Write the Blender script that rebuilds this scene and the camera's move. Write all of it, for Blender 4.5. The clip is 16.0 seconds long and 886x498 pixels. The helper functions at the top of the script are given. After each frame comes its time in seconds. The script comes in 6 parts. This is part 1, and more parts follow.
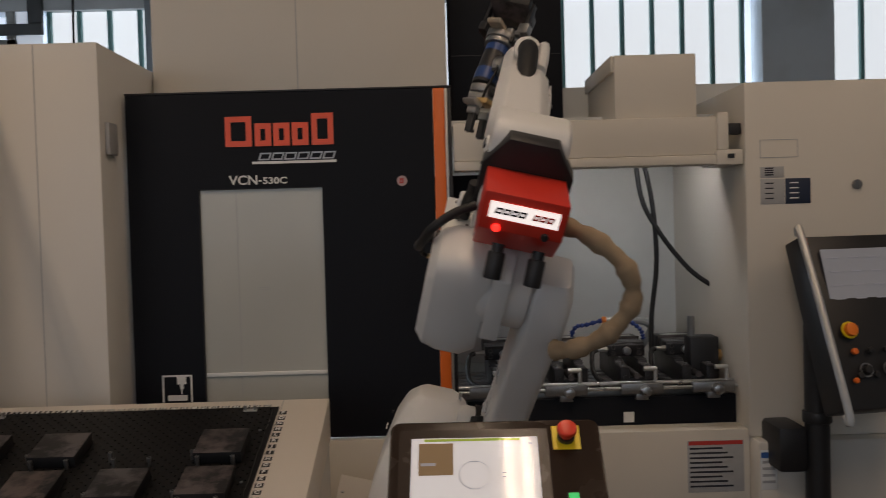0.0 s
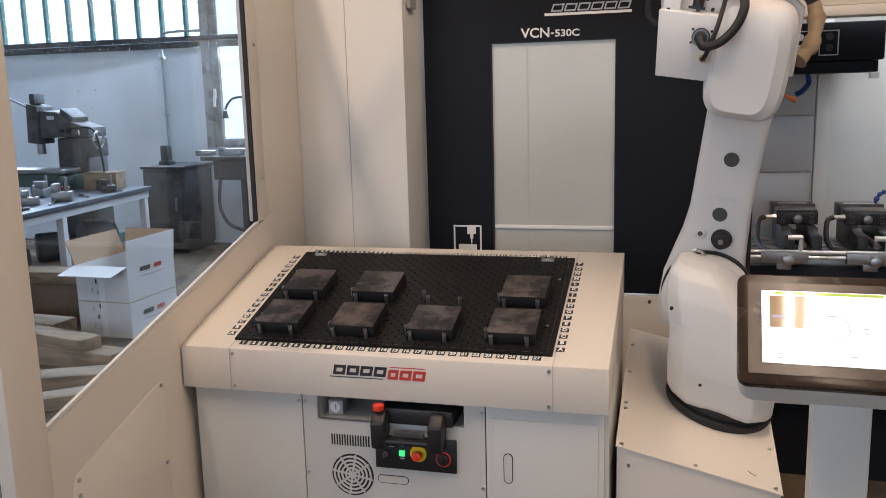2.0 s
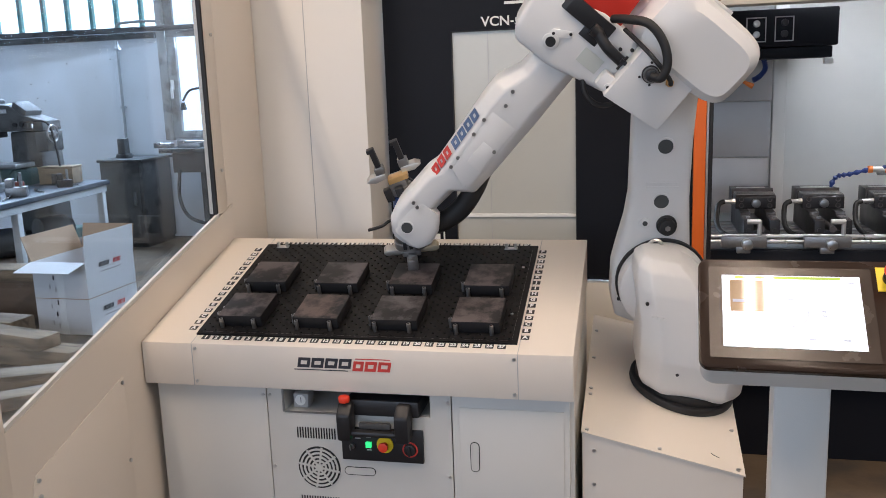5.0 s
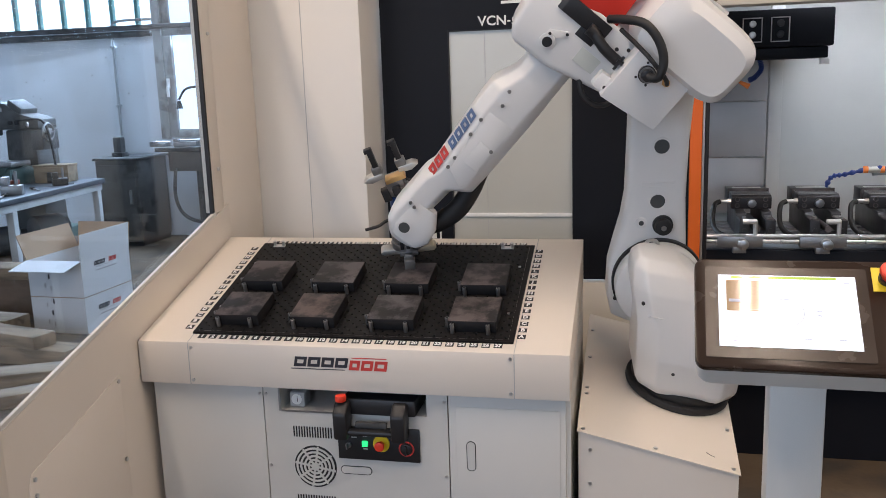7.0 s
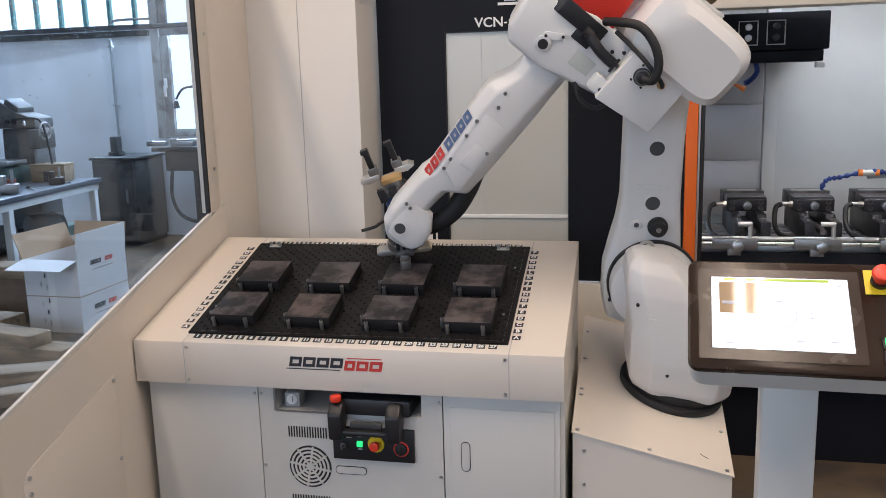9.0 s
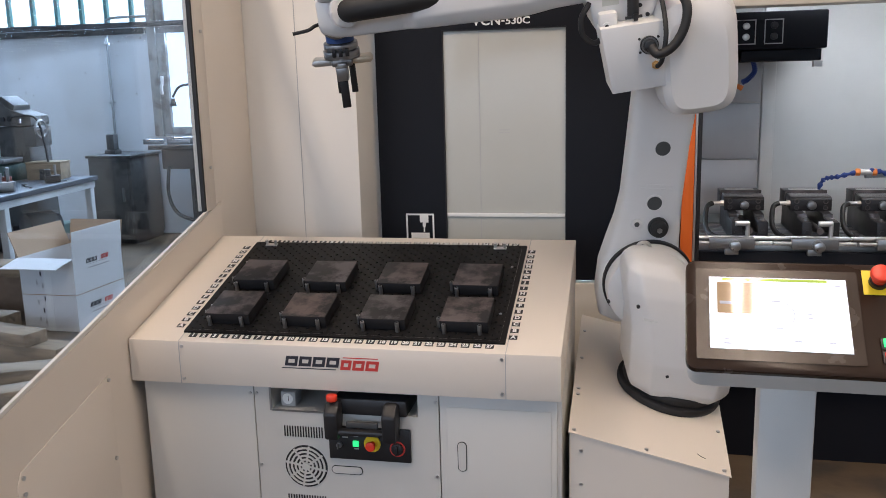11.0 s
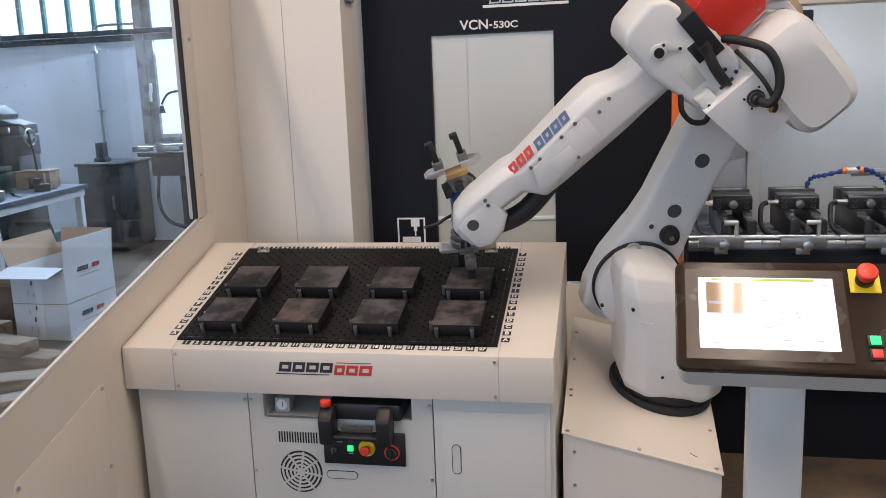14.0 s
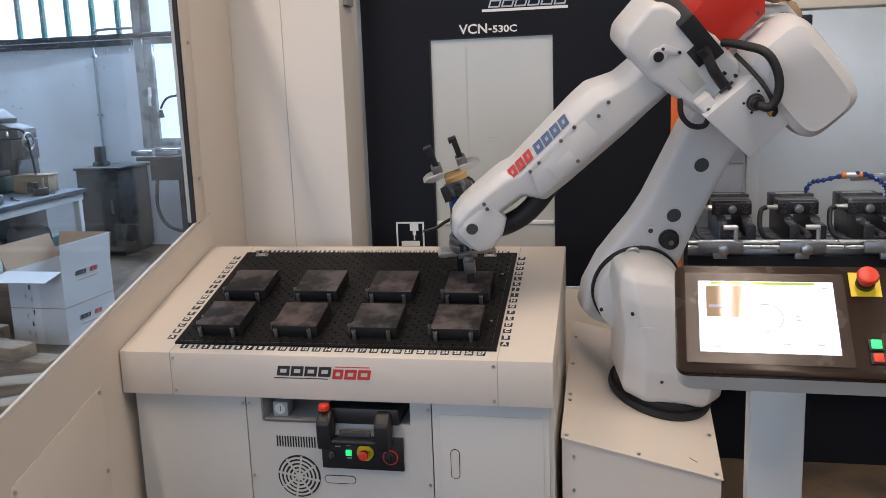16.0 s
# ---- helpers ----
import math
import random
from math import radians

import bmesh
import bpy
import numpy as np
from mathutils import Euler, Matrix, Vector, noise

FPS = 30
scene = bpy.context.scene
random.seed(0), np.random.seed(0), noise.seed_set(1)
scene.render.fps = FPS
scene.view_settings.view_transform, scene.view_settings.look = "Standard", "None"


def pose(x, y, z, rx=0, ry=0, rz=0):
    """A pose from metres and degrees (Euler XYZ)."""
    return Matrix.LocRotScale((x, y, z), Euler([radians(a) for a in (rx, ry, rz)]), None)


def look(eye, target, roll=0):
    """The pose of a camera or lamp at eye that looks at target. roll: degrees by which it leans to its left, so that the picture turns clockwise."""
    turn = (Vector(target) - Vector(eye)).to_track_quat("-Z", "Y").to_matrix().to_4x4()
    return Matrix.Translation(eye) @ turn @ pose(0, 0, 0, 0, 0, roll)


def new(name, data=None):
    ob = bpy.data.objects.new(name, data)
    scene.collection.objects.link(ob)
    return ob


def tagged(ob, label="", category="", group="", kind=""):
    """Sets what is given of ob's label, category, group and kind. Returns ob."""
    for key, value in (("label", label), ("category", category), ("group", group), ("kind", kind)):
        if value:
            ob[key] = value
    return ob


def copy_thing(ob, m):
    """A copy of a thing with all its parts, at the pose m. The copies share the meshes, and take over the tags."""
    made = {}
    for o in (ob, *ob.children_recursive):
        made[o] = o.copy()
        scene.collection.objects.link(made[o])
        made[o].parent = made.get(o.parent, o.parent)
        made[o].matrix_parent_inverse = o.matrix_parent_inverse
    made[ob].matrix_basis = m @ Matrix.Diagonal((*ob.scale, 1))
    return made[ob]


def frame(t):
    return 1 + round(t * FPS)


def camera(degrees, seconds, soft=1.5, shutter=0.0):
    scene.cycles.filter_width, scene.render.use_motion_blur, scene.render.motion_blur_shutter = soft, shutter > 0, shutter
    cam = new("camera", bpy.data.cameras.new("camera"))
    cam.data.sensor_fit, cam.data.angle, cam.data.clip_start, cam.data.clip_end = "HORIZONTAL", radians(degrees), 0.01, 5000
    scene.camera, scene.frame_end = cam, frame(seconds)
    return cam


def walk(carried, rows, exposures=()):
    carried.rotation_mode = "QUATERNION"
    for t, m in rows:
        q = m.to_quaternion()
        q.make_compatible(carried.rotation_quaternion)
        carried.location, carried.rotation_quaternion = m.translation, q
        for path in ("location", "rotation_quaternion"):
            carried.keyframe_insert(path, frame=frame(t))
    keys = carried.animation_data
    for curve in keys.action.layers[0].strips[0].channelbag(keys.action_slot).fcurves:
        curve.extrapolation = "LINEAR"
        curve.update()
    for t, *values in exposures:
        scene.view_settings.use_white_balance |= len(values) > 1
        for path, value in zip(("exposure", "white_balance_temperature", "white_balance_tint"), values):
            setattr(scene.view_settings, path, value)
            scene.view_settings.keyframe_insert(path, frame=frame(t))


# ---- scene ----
cam = camera(54.3, 16.0, 0.55, 0.2)
PATH = [
    (0, (1.712, -2.67, 1.817), (1.723, -0.671, 1.759), -1.6),
    (0.5, (1.58, -2.668, 1.798), (1.378, -0.68, 1.74), -1.3),
    (1, (1.529, -2.694, 1.792), (1.14, -0.734, 1.701), -1.2),
    (1.5, (1.479, -2.703, 1.78), (0.94, -0.795, 1.52), -1.1),
    (2, (1.461, -2.709, 1.778), (0.943, -0.81, 1.426), -1.5),
    (2.5, (1.463, -2.708, 1.778), (0.967, -0.806, 1.405), -2.1),
    (3, (1.467, -2.711, 1.781), (0.976, -0.808, 1.411), -2.2),
    (3.5, (1.468, -2.713, 1.779), (0.99, -0.807, 1.409), -2.2),
    (4, (1.468, -2.708, 1.781), (1.005, -0.799, 1.409), -2.2),
    (4.5, (1.464, -2.699, 1.778), (1.018, -0.786, 1.401), -2.2),
    (7, (1.46, -2.702, 1.779), (1.032, -0.786, 1.398), -1.9),
    (7.5, (1.462, -2.702, 1.779), (1.035, -0.785, 1.398), -1.9),
    (8, (1.466, -2.711, 1.78), (1.042, -0.794, 1.398), -1.9),
    (8.5, (1.465, -2.711, 1.78), (1.045, -0.793, 1.4), -1.8),
    (9, (1.466, -2.708, 1.78), (1.045, -0.79, 1.401), -1.6),
    (11.5, (1.465, -2.696, 1.78), (1.052, -0.777, 1.397), -1.5),
    (12, (1.468, -2.713, 1.783), (1.059, -0.792, 1.403), -1.6),
    (12.5, (1.47, -2.71, 1.782), (1.064, -0.789, 1.404), -1.7),
    (13, (1.471, -2.715, 1.784), (1.069, -0.793, 1.404), -1.9),
    (13.5, (1.474, -2.713, 1.784), (1.071, -0.79, 1.405), -1.9),
    (14, (1.468, -2.711, 1.787), (1.073, -0.787, 1.41), -2.2),
    (14.5, (1.469, -2.714, 1.787), (1.075, -0.789, 1.419), -2.3),
    (15, (1.467, -2.711, 1.786), (1.073, -0.785, 1.421), -2.3),
    (15.5, (1.467, -2.706, 1.781), (1.074, -0.779, 1.417), -2.3),
    (16, (1.466, -2.705, 1.781), (1.074, -0.779, 1.416), -2.1),
]
walk(cam, [(t, look(eye, target, roll)) for t, eye, target, roll in PATH],
     [(0, -1.98, 6900, 18), (0.5, -1.98, 6800, 18), (1.0, -1.75, 6850, 19), (1.5, -1.12, 6700, 19), (2.2, -0.52, 6450, 18), (4.0, -0.42, 6200, 17), (8.0, -0.52, 6080, 17), (13.0, -0.51, 6080, 17), (14.2, -0.56, 6080, 17), (15.0, -0.74, 6080, 17), (16, -0.66, 6080, 17)])

# ---- light ----
world = bpy.data.worlds.new("world")
scene.world = world
world.use_nodes = True
wn = world.node_tree.nodes
sky = wn.new("ShaderNodeTexSky")
sky.sky_type, sky.sun_disc = "NISHITA", False
sky.sun_elevation, sky.sun_rotation = radians(32), radians(20)
world.node_tree.links.new(sky.outputs[0], wn["Background"].inputs[0])
wn["Background"].inputs[1].default_value = 0.12


def area(name, at, target, sx, sy, watts, color):
    data = bpy.data.lights.new(name, "AREA")
    data.shape, data.size, data.size_y, data.energy, data.color = "RECTANGLE", sx, sy, watts, color
    ob = new(name, data)
    ob.matrix_world = look(at, target)
    return ob


DAY = (0.74, 0.87, 1.0)
WARM = (1.0, 0.80, 0.58)
area("window_light_back", (-3.2, 6.75, 3.2), (-3.0, 0.0, 1.0), 9.0, 2.0, 1080, (0.66, 0.84, 1.0))
# added fill from behind the camera, as from an unseen window
area("front_fill_light", (-2.0, -7.9, 2.6), (0.6, 1.0, 1.2), 11.0, 2.3, 325, DAY)
TUBES = ((2.0, -1.5), (-0.8, -1.5), (4.8, -1.5))        # twin-tube fixtures, their length along y; the unseen one at x=4.8 adds warm light
for tube_x, tube_y in TUBES:
    for side in (-0.052, 0.052):
        area("tube_light", (tube_x + side, tube_y, 4.40), (tube_x + side, tube_y, 0.0), 0.035, 2.9, 52, WARM)
# assumed lamp, added to brighten the machine's inside
area("machine_fill_light", (2.5, 1.75, 2.26), (2.5, 1.95, 1.0), 0.9, 0.06, 11, (0.92, 0.97, 1.0))

# ---- materials ----


def mat(name, color, rough=0.5, metal=0.0, var=0.08, scale=6.0, bump=0.0, grain=120.0, spec=0.5, stretch=(1, 1, 1), tint=None, amount=0.5):
    """A surface whose colour wanders at two sizes, with fine relief."""
    m = bpy.data.materials.new(name)
    m.use_nodes = True
    n, l = m.node_tree.nodes, m.node_tree.links
    b = n["Principled BSDF"]
    b.inputs["Metallic"].default_value = metal
    b.inputs["Specular IOR Level"].default_value = spec
    co = n.new("ShaderNodeTexCoord")
    mp = n.new("ShaderNodeMapping")
    mp.inputs["Scale"].default_value = stretch
    l.new(co.outputs["Object"], mp.inputs["Vector"])
    big, small = n.new("ShaderNodeTexNoise"), n.new("ShaderNodeTexNoise")
    big.inputs["Scale"].default_value, big.inputs["Detail"].default_value = scale, 5
    small.inputs["Scale"].default_value, small.inputs["Detail"].default_value = grain, 2
    for t in (big, small):
        l.new(mp.outputs[0], t.inputs["Vector"])
    mix = n.new("ShaderNodeMixRGB")
    mix.inputs[1].default_value = (*[c * (1 - var) for c in color], 1)
    mix.inputs[2].default_value = (*[min(1, c * (1 + var)) for c in color], 1)
    l.new(big.outputs["Fac"], mix.inputs[0])
    out = mix
    if tint:
        ramp = n.new("ShaderNodeValToRGB")
        ramp.color_ramp.elements[0].position, ramp.color_ramp.elements[1].position = 0.48, 0.62
        t2 = n.new("ShaderNodeTexNoise")
        t2.inputs["Scale"].default_value, t2.inputs["Detail"].default_value = scale * 0.6, 6
        l.new(mp.outputs[0], t2.inputs["Vector"])
        l.new(t2.outputs["Fac"], ramp.inputs[0])
        mul = n.new("ShaderNodeMath")
        mul.operation = "MULTIPLY"
        mul.inputs[1].default_value = amount
        l.new(ramp.outputs[0], mul.inputs[0])
        mx = n.new("ShaderNodeMixRGB")
        l.new(mul.outputs[0], mx.inputs[0])
        l.new(out.outputs[0], mx.inputs[1])
        mx.inputs[2].default_value = (*tint, 1)
        out = mx
    l.new(out.outputs[0], b.inputs["Base Color"])
    rr = n.new("ShaderNodeMapRange")
    rr.inputs["To Min"].default_value, rr.inputs["To Max"].default_value = max(0.02, rough - 0.08), min(1, rough + 0.08)
    l.new(big.outputs["Fac"], rr.inputs["Value"])
    l.new(rr.outputs[0], b.inputs["Roughness"])
    if bump:
        bp = n.new("ShaderNodeBump")
        bp.inputs["Strength"].default_value, bp.inputs["Distance"].default_value = bump, 0.002
        l.new(small.outputs["Fac"], bp.inputs["Height"])
        l.new(bp.outputs[0], b.inputs["Normal"])
    return m


def glow(name, color, strength, rough=0.5):
    m = bpy.data.materials.new(name)
    m.use_nodes = True
    b = m.node_tree.nodes["Principled BSDF"]
    b.inputs["Base Color"].default_value = (*color, 1)
    b.inputs["Emission Color"].default_value = (*color, 1)
    b.inputs["Emission Strength"].default_value = strength
    b.inputs["Roughness"].default_value = rough
    return m


def glass(name, tint=(0.92, 0.96, 1.0), rough=0.0, share=0.06):
    m = bpy.data.materials.new(name)
    m.use_nodes = True
    n, l = m.node_tree.nodes, m.node_tree.links
    n.remove(n["Principled BSDF"])
    a, g, x = n.new("ShaderNodeBsdfTransparent"), n.new("ShaderNodeBsdfGlossy"), n.new("ShaderNodeMixShader")
    a.inputs[0].default_value = (*tint, 1)
    g.inputs["Roughness"].default_value = rough
    x.inputs[0].default_value = share
    l.new(a.outputs[0], x.inputs[1])
    l.new(g.outputs[0], x.inputs[2])
    l.new(x.outputs[0], n["Material Output"].inputs[0])
    return m


CREAM = mat("cream_powder_coat", (0.70, 0.64, 0.565), 0.42, var=0.035, scale=1.5, bump=0.12, grain=420)
GREY_PAINT = mat("light_grey_powder_coat", (0.60, 0.59, 0.555), 0.42, var=0.035, scale=1.5, bump=0.12, grain=420)
MACHINE_CREAM = mat("machine_cream_paint", (0.68, 0.635, 0.56), 0.45, var=0.04, scale=1.2, bump=0.1, grain=380)
COLUMN_CREAM = mat("pale_cabinet_paint", (0.72, 0.69, 0.64), 0.45, var=0.03, scale=1.2, bump=0.1, grain=380)
INNER = mat("inner_machine_sheet", (0.72, 0.73, 0.71), 0.5, var=0.07, scale=3, bump=0.06, tint=(0.58, 0.59, 0.58), amount=0.3)
DOOR_BLACK = mat("black_machine_paint", (0.009, 0.010, 0.014), 0.5, spec=0.15, var=0.12, scale=2, bump=0.1, grain=420)
ROBOT_WHITE = mat("robot_white_paint", (0.68, 0.68, 0.675), 0.36, var=0.03, scale=5, bump=0.05, grain=300)
BLACK = mat("black_plastic", (0.015, 0.015, 0.017), 0.45, var=0.2, scale=20, bump=0.1)
RUBBER = mat("black_rubber", (0.012, 0.012, 0.013), 0.6, var=0.2, scale=20, bump=0.1)
PLATE = mat("black_anodised_plate", (0.010, 0.0095, 0.010), 0.48, spec=0.18, var=0.25, scale=5, bump=0.1, grain=250)
STEEL_DARK = mat("dark_raw_steel", (0.062, 0.056, 0.056), 0.5, metal=0.55, var=0.25, scale=9, bump=0.2, grain=180, tint=(0.19, 0.165, 0.165), amount=0.55)
STEEL = mat("bright_steel", (0.55, 0.55, 0.55), 0.3, metal=1.0, var=0.12, scale=25, bump=0.05)
STEEL_MID = mat("machined_steel", (0.30, 0.30, 0.30), 0.38, metal=0.9, var=0.2, scale=18, bump=0.1)
ALU = mat("aluminium", (0.62, 0.62, 0.61), 0.4, metal=0.85, var=0.08, scale=15, bump=0.05)
ORANGE = mat("orange_paint", (0.80, 0.16, 0.02), 0.4, var=0.06, scale=4)
RED = mat("red_paint", (0.62, 0.035, 0.020), 0.38, var=0.05, scale=4, bump=0.05)
RED_LOGO = mat("red_print", (0.55, 0.05, 0.04), 0.4)
DARK_LOGO = mat("dark_print", (0.03, 0.03, 0.04), 0.4)
BLUE_LOGO = mat("blue_print", (0.09, 0.14, 0.26), 0.4)
SILVER_LOGO = mat("silver_print", (0.42, 0.43, 0.45), 0.35, metal=0.4)
WHITE = mat("white_print", (0.80, 0.80, 0.78), 0.5)
YELLOW = mat("yellow_plastic", (0.85, 0.62, 0.02), 0.4)
RED_BUTTON = mat("red_button_plastic", (0.75, 0.05, 0.02), 0.35)
HMI_BROWN = mat("dark_bezel", (0.026, 0.015, 0.010), 0.26, spec=0.34, var=0.12, scale=12, bump=0.05)
GREEN_LIT = glow("lit_green_button", (0.03, 0.75, 0.20), 1.6)
RED_LIT = glow("lit_red_lamp", (1.0, 0.03, 0.02), 8.0)
SIGN_LIT = glow("lit_sign", (1.0, 0.97, 0.92), 3.0)
SCREEN = glow("lit_screen", (0.84, 0.87, 0.92), 0.82, 0.07)
SCREEN_GREEN = glow("lit_screen_green", (0.36, 0.46, 0.08), 0.7, 0.06)
SCREEN_BROWN = glow("lit_screen_brown", (0.30, 0.21, 0.12), 0.5, 0.06)
SCREEN_GREY = glow("lit_screen_grey", (0.36, 0.37, 0.42), 0.5)
SCREEN_DIM = glow("dim_screen", (0.30, 0.32, 0.36), 0.55)
WINDOW_GLOW = glow("bright_frosted_glass", (0.84, 0.94, 1.0), 2.9)
PANE_GLOW = glow("bright_window_pane", (0.74, 0.87, 1.0), 1.6)
TEAL = mat("teal_glazing_bar", (0.16, 0.34, 0.34), 0.5, var=0.15)
WALL_WHITE = mat("whitewashed_wall", (0.70, 0.735, 0.77), 0.8, var=0.08, scale=2.0, bump=0.5, grain=40, tint=(0.55, 0.57, 0.58), amount=0.5)
CEILING = mat("ceiling_plaster", (0.55, 0.53, 0.5), 0.9, var=0.06)
CONCRETE = mat("worn_concrete", (0.115, 0.085, 0.058), 0.8, var=0.45, scale=3.5, bump=0.6, grain=45, spec=0.15, tint=(0.045, 0.042, 0.042), amount=0.75)
PIPE_GREY = mat("grey_conduit", (0.33, 0.35, 0.36), 0.5, var=0.1)
OLD_GREEN = mat("oily_green_machine_paint", (0.07, 0.12, 0.11), 0.5, var=0.3, scale=8, bump=0.2)
OLD_GREY = mat("worn_grey_machine_paint", (0.105, 0.108, 0.108), 0.62, var=0.4, scale=9, bump=0.4, grain=60, spec=0.25, tint=(0.04, 0.04, 0.042), amount=0.75)
BENCH_TOP = mat("dark_bench_top", (0.05, 0.06, 0.075), 0.45, var=0.25, scale=6, bump=0.2)
BENCH_LEG = mat("pale_painted_steel", (0.50, 0.53, 0.54), 0.5, var=0.12, scale=5)
CARD_WHITE = mat("white_cardboard", (0.70, 0.70, 0.70), 0.75, var=0.05, scale=4, bump=0.1)
CARD_BROWN = mat("brown_cardboard", (0.42, 0.29, 0.19), 0.8, var=0.1, scale=5, bump=0.1)
WOOD = mat("rough_timber", (0.27, 0.20, 0.13), 0.8, var=0.4, scale=5, bump=0.4, grain=60, stretch=(1, 6, 6), tint=(0.10, 0.075, 0.05), amount=0.7)
WOOD_DARK = mat("dark_timber", (0.16, 0.11, 0.075), 0.75, var=0.25, scale=3, bump=0.4, grain=60, stretch=(1, 6, 6))
TAN_SLEEVE = mat("tan_fabric_sleeve", (0.30, 0.22, 0.14), 0.85, var=0.2, scale=14, bump=0.5, grain=90)
BLUE_HOSE = mat("blue_segment_hose", (0.02, 0.05, 0.22), 0.4)
BLUE_BAND = mat("blue_plastic", (0.02, 0.06, 0.20), 0.4)
BRASS = mat("brass", (0.65, 0.42, 0.18), 0.35, metal=0.8)
DOOR_GLASS = mat("grey_green_door_pane", (0.52, 0.53, 0.49), 0.16, var=0.06, scale=1.6, tint=(0.46, 0.47, 0.44), amount=0.4)
CLEAR = glass("clear_glass")


def block_material():
    """Black mill-scale steel whose top is rubbed grey in cloudy patches, different on each block."""
    m = bpy.data.materials.new("sawn_black_steel")
    m.use_nodes = True
    n, l = m.node_tree.nodes, m.node_tree.links
    b = n["Principled BSDF"]
    co, info = n.new("ShaderNodeTexCoord"), n.new("ShaderNodeObjectInfo")
    add, mul = n.new("ShaderNodeVectorMath"), n.new("ShaderNodeVectorMath")
    mul.operation = "SCALE"
    mul.inputs[0].default_value = (7.0, 13.0, 3.0)
    l.new(info.outputs["Random"], mul.inputs["Scale"])
    l.new(co.outputs["Object"], add.inputs[0])
    l.new(mul.outputs[0], add.inputs[1])
    big, fine = n.new("ShaderNodeTexNoise"), n.new("ShaderNodeTexNoise")
    big.inputs["Scale"].default_value, big.inputs["Detail"].default_value, big.inputs["Roughness"].default_value = 11, 8, 0.62
    fine.inputs["Scale"].default_value, fine.inputs["Detail"].default_value = 160, 3
    for t in (big, fine):
        l.new(add.outputs[0], t.inputs["Vector"])
    ramp = n.new("ShaderNodeValToRGB")
    ramp.color_ramp.elements[0].position, ramp.color_ramp.elements[1].position = 0.46, 0.60
    l.new(big.outputs["Fac"], ramp.inputs[0])
    sep, top, both = n.new("ShaderNodeSeparateXYZ"), n.new("ShaderNodeMath"), n.new("ShaderNodeMath")
    top.operation, both.operation = "GREATER_THAN", "MULTIPLY"
    l.new(co.outputs["Object"], sep.inputs[0])
    l.new(sep.outputs["Z"], top.inputs[0])
    top.inputs[1].default_value = 0.0415
    l.new(ramp.outputs[0], both.inputs[0])
    l.new(top.outputs[0], both.inputs[1])
    mix, hue = n.new("ShaderNodeMixRGB"), n.new("ShaderNodeMixRGB")
    hue.inputs[1].default_value, hue.inputs[2].default_value = (0.105, 0.102, 0.110, 1), (0.115, 0.086, 0.080, 1)
    l.new(info.outputs["Random"], hue.inputs[0])
    mix.inputs[1].default_value = (0.016, 0.0155, 0.017, 1)
    l.new(both.outputs[0], mix.inputs[0])
    l.new(hue.outputs[0], mix.inputs[2])
    l.new(mix.outputs[0], b.inputs["Base Color"])
    b.inputs["Metallic"].default_value = 0.25
    rr = n.new("ShaderNodeMapRange")
    rr.inputs["To Min"].default_value, rr.inputs["To Max"].default_value = 0.42, 0.62
    l.new(big.outputs["Fac"], rr.inputs["Value"])
    l.new(rr.outputs[0], b.inputs["Roughness"])
    bp = n.new("ShaderNodeBump")
    bp.inputs["Strength"].default_value, bp.inputs["Distance"].default_value = 0.15, 0.001
    l.new(fine.outputs["Fac"], bp.inputs["Height"])
    l.new(bp.outputs[0], b.inputs["Normal"])
    return m


BLOCK_STEEL = block_material()
LABEL_GREY = mat("grey_label_print", (0.42, 0.42, 0.42), 0.5, var=0.1, scale=30)
# near-black colour for the shade in slots, grip edges and tray holes
SHADOW_BLACK = mat("shadow_gap_black", (0.02, 0.02, 0.02), 0.8)

# ---- builders ----


def bm_box(size, at=(0, 0, 0), bevel=0.0, seg=2, m=None):
    bm = bmesh.new()
    bmesh.ops.create_cube(bm, size=1.0)
    bmesh.ops.scale(bm, vec=size, verts=bm.verts)
    if bevel:
        bmesh.ops.bevel(bm, geom=bm.edges[:], offset=bevel, segments=seg, affect="EDGES", profile=0.5)
    bmesh.ops.translate(bm, vec=at, verts=bm.verts)
    if m is not None:
        bmesh.ops.transform(bm, matrix=m, verts=bm.verts)
    return bm


def bm_span(a, b, bevel=0.0, seg=2):
    """A box between two opposite corners."""
    return bm_box([abs(q - p) for p, q in zip(a, b)], [(p + q) / 2 for p, q in zip(a, b)], bevel, seg)


def bm_cyl(r, h, at=(0, 0, 0), axis="Z", seg=24, r2=None, bevel=0.0):
    bm = bmesh.new()
    bmesh.ops.create_cone(bm, cap_ends=True, segments=seg, radius1=r, radius2=r if r2 is None else r2, depth=h)
    if bevel:
        rim = [e for e in bm.edges if abs(e.verts[0].co.z - e.verts[1].co.z) < 1e-6]
        bmesh.ops.bevel(bm, geom=rim, offset=bevel, segments=2, affect="EDGES", profile=0.5)
    turn = {"Z": Matrix(), "X": pose(0, 0, 0, 0, 90, 0), "Y": pose(0, 0, 0, -90, 0, 0)}[axis]
    bmesh.ops.transform(bm, matrix=Matrix.Translation(at) @ turn, verts=bm.verts)
    return bm


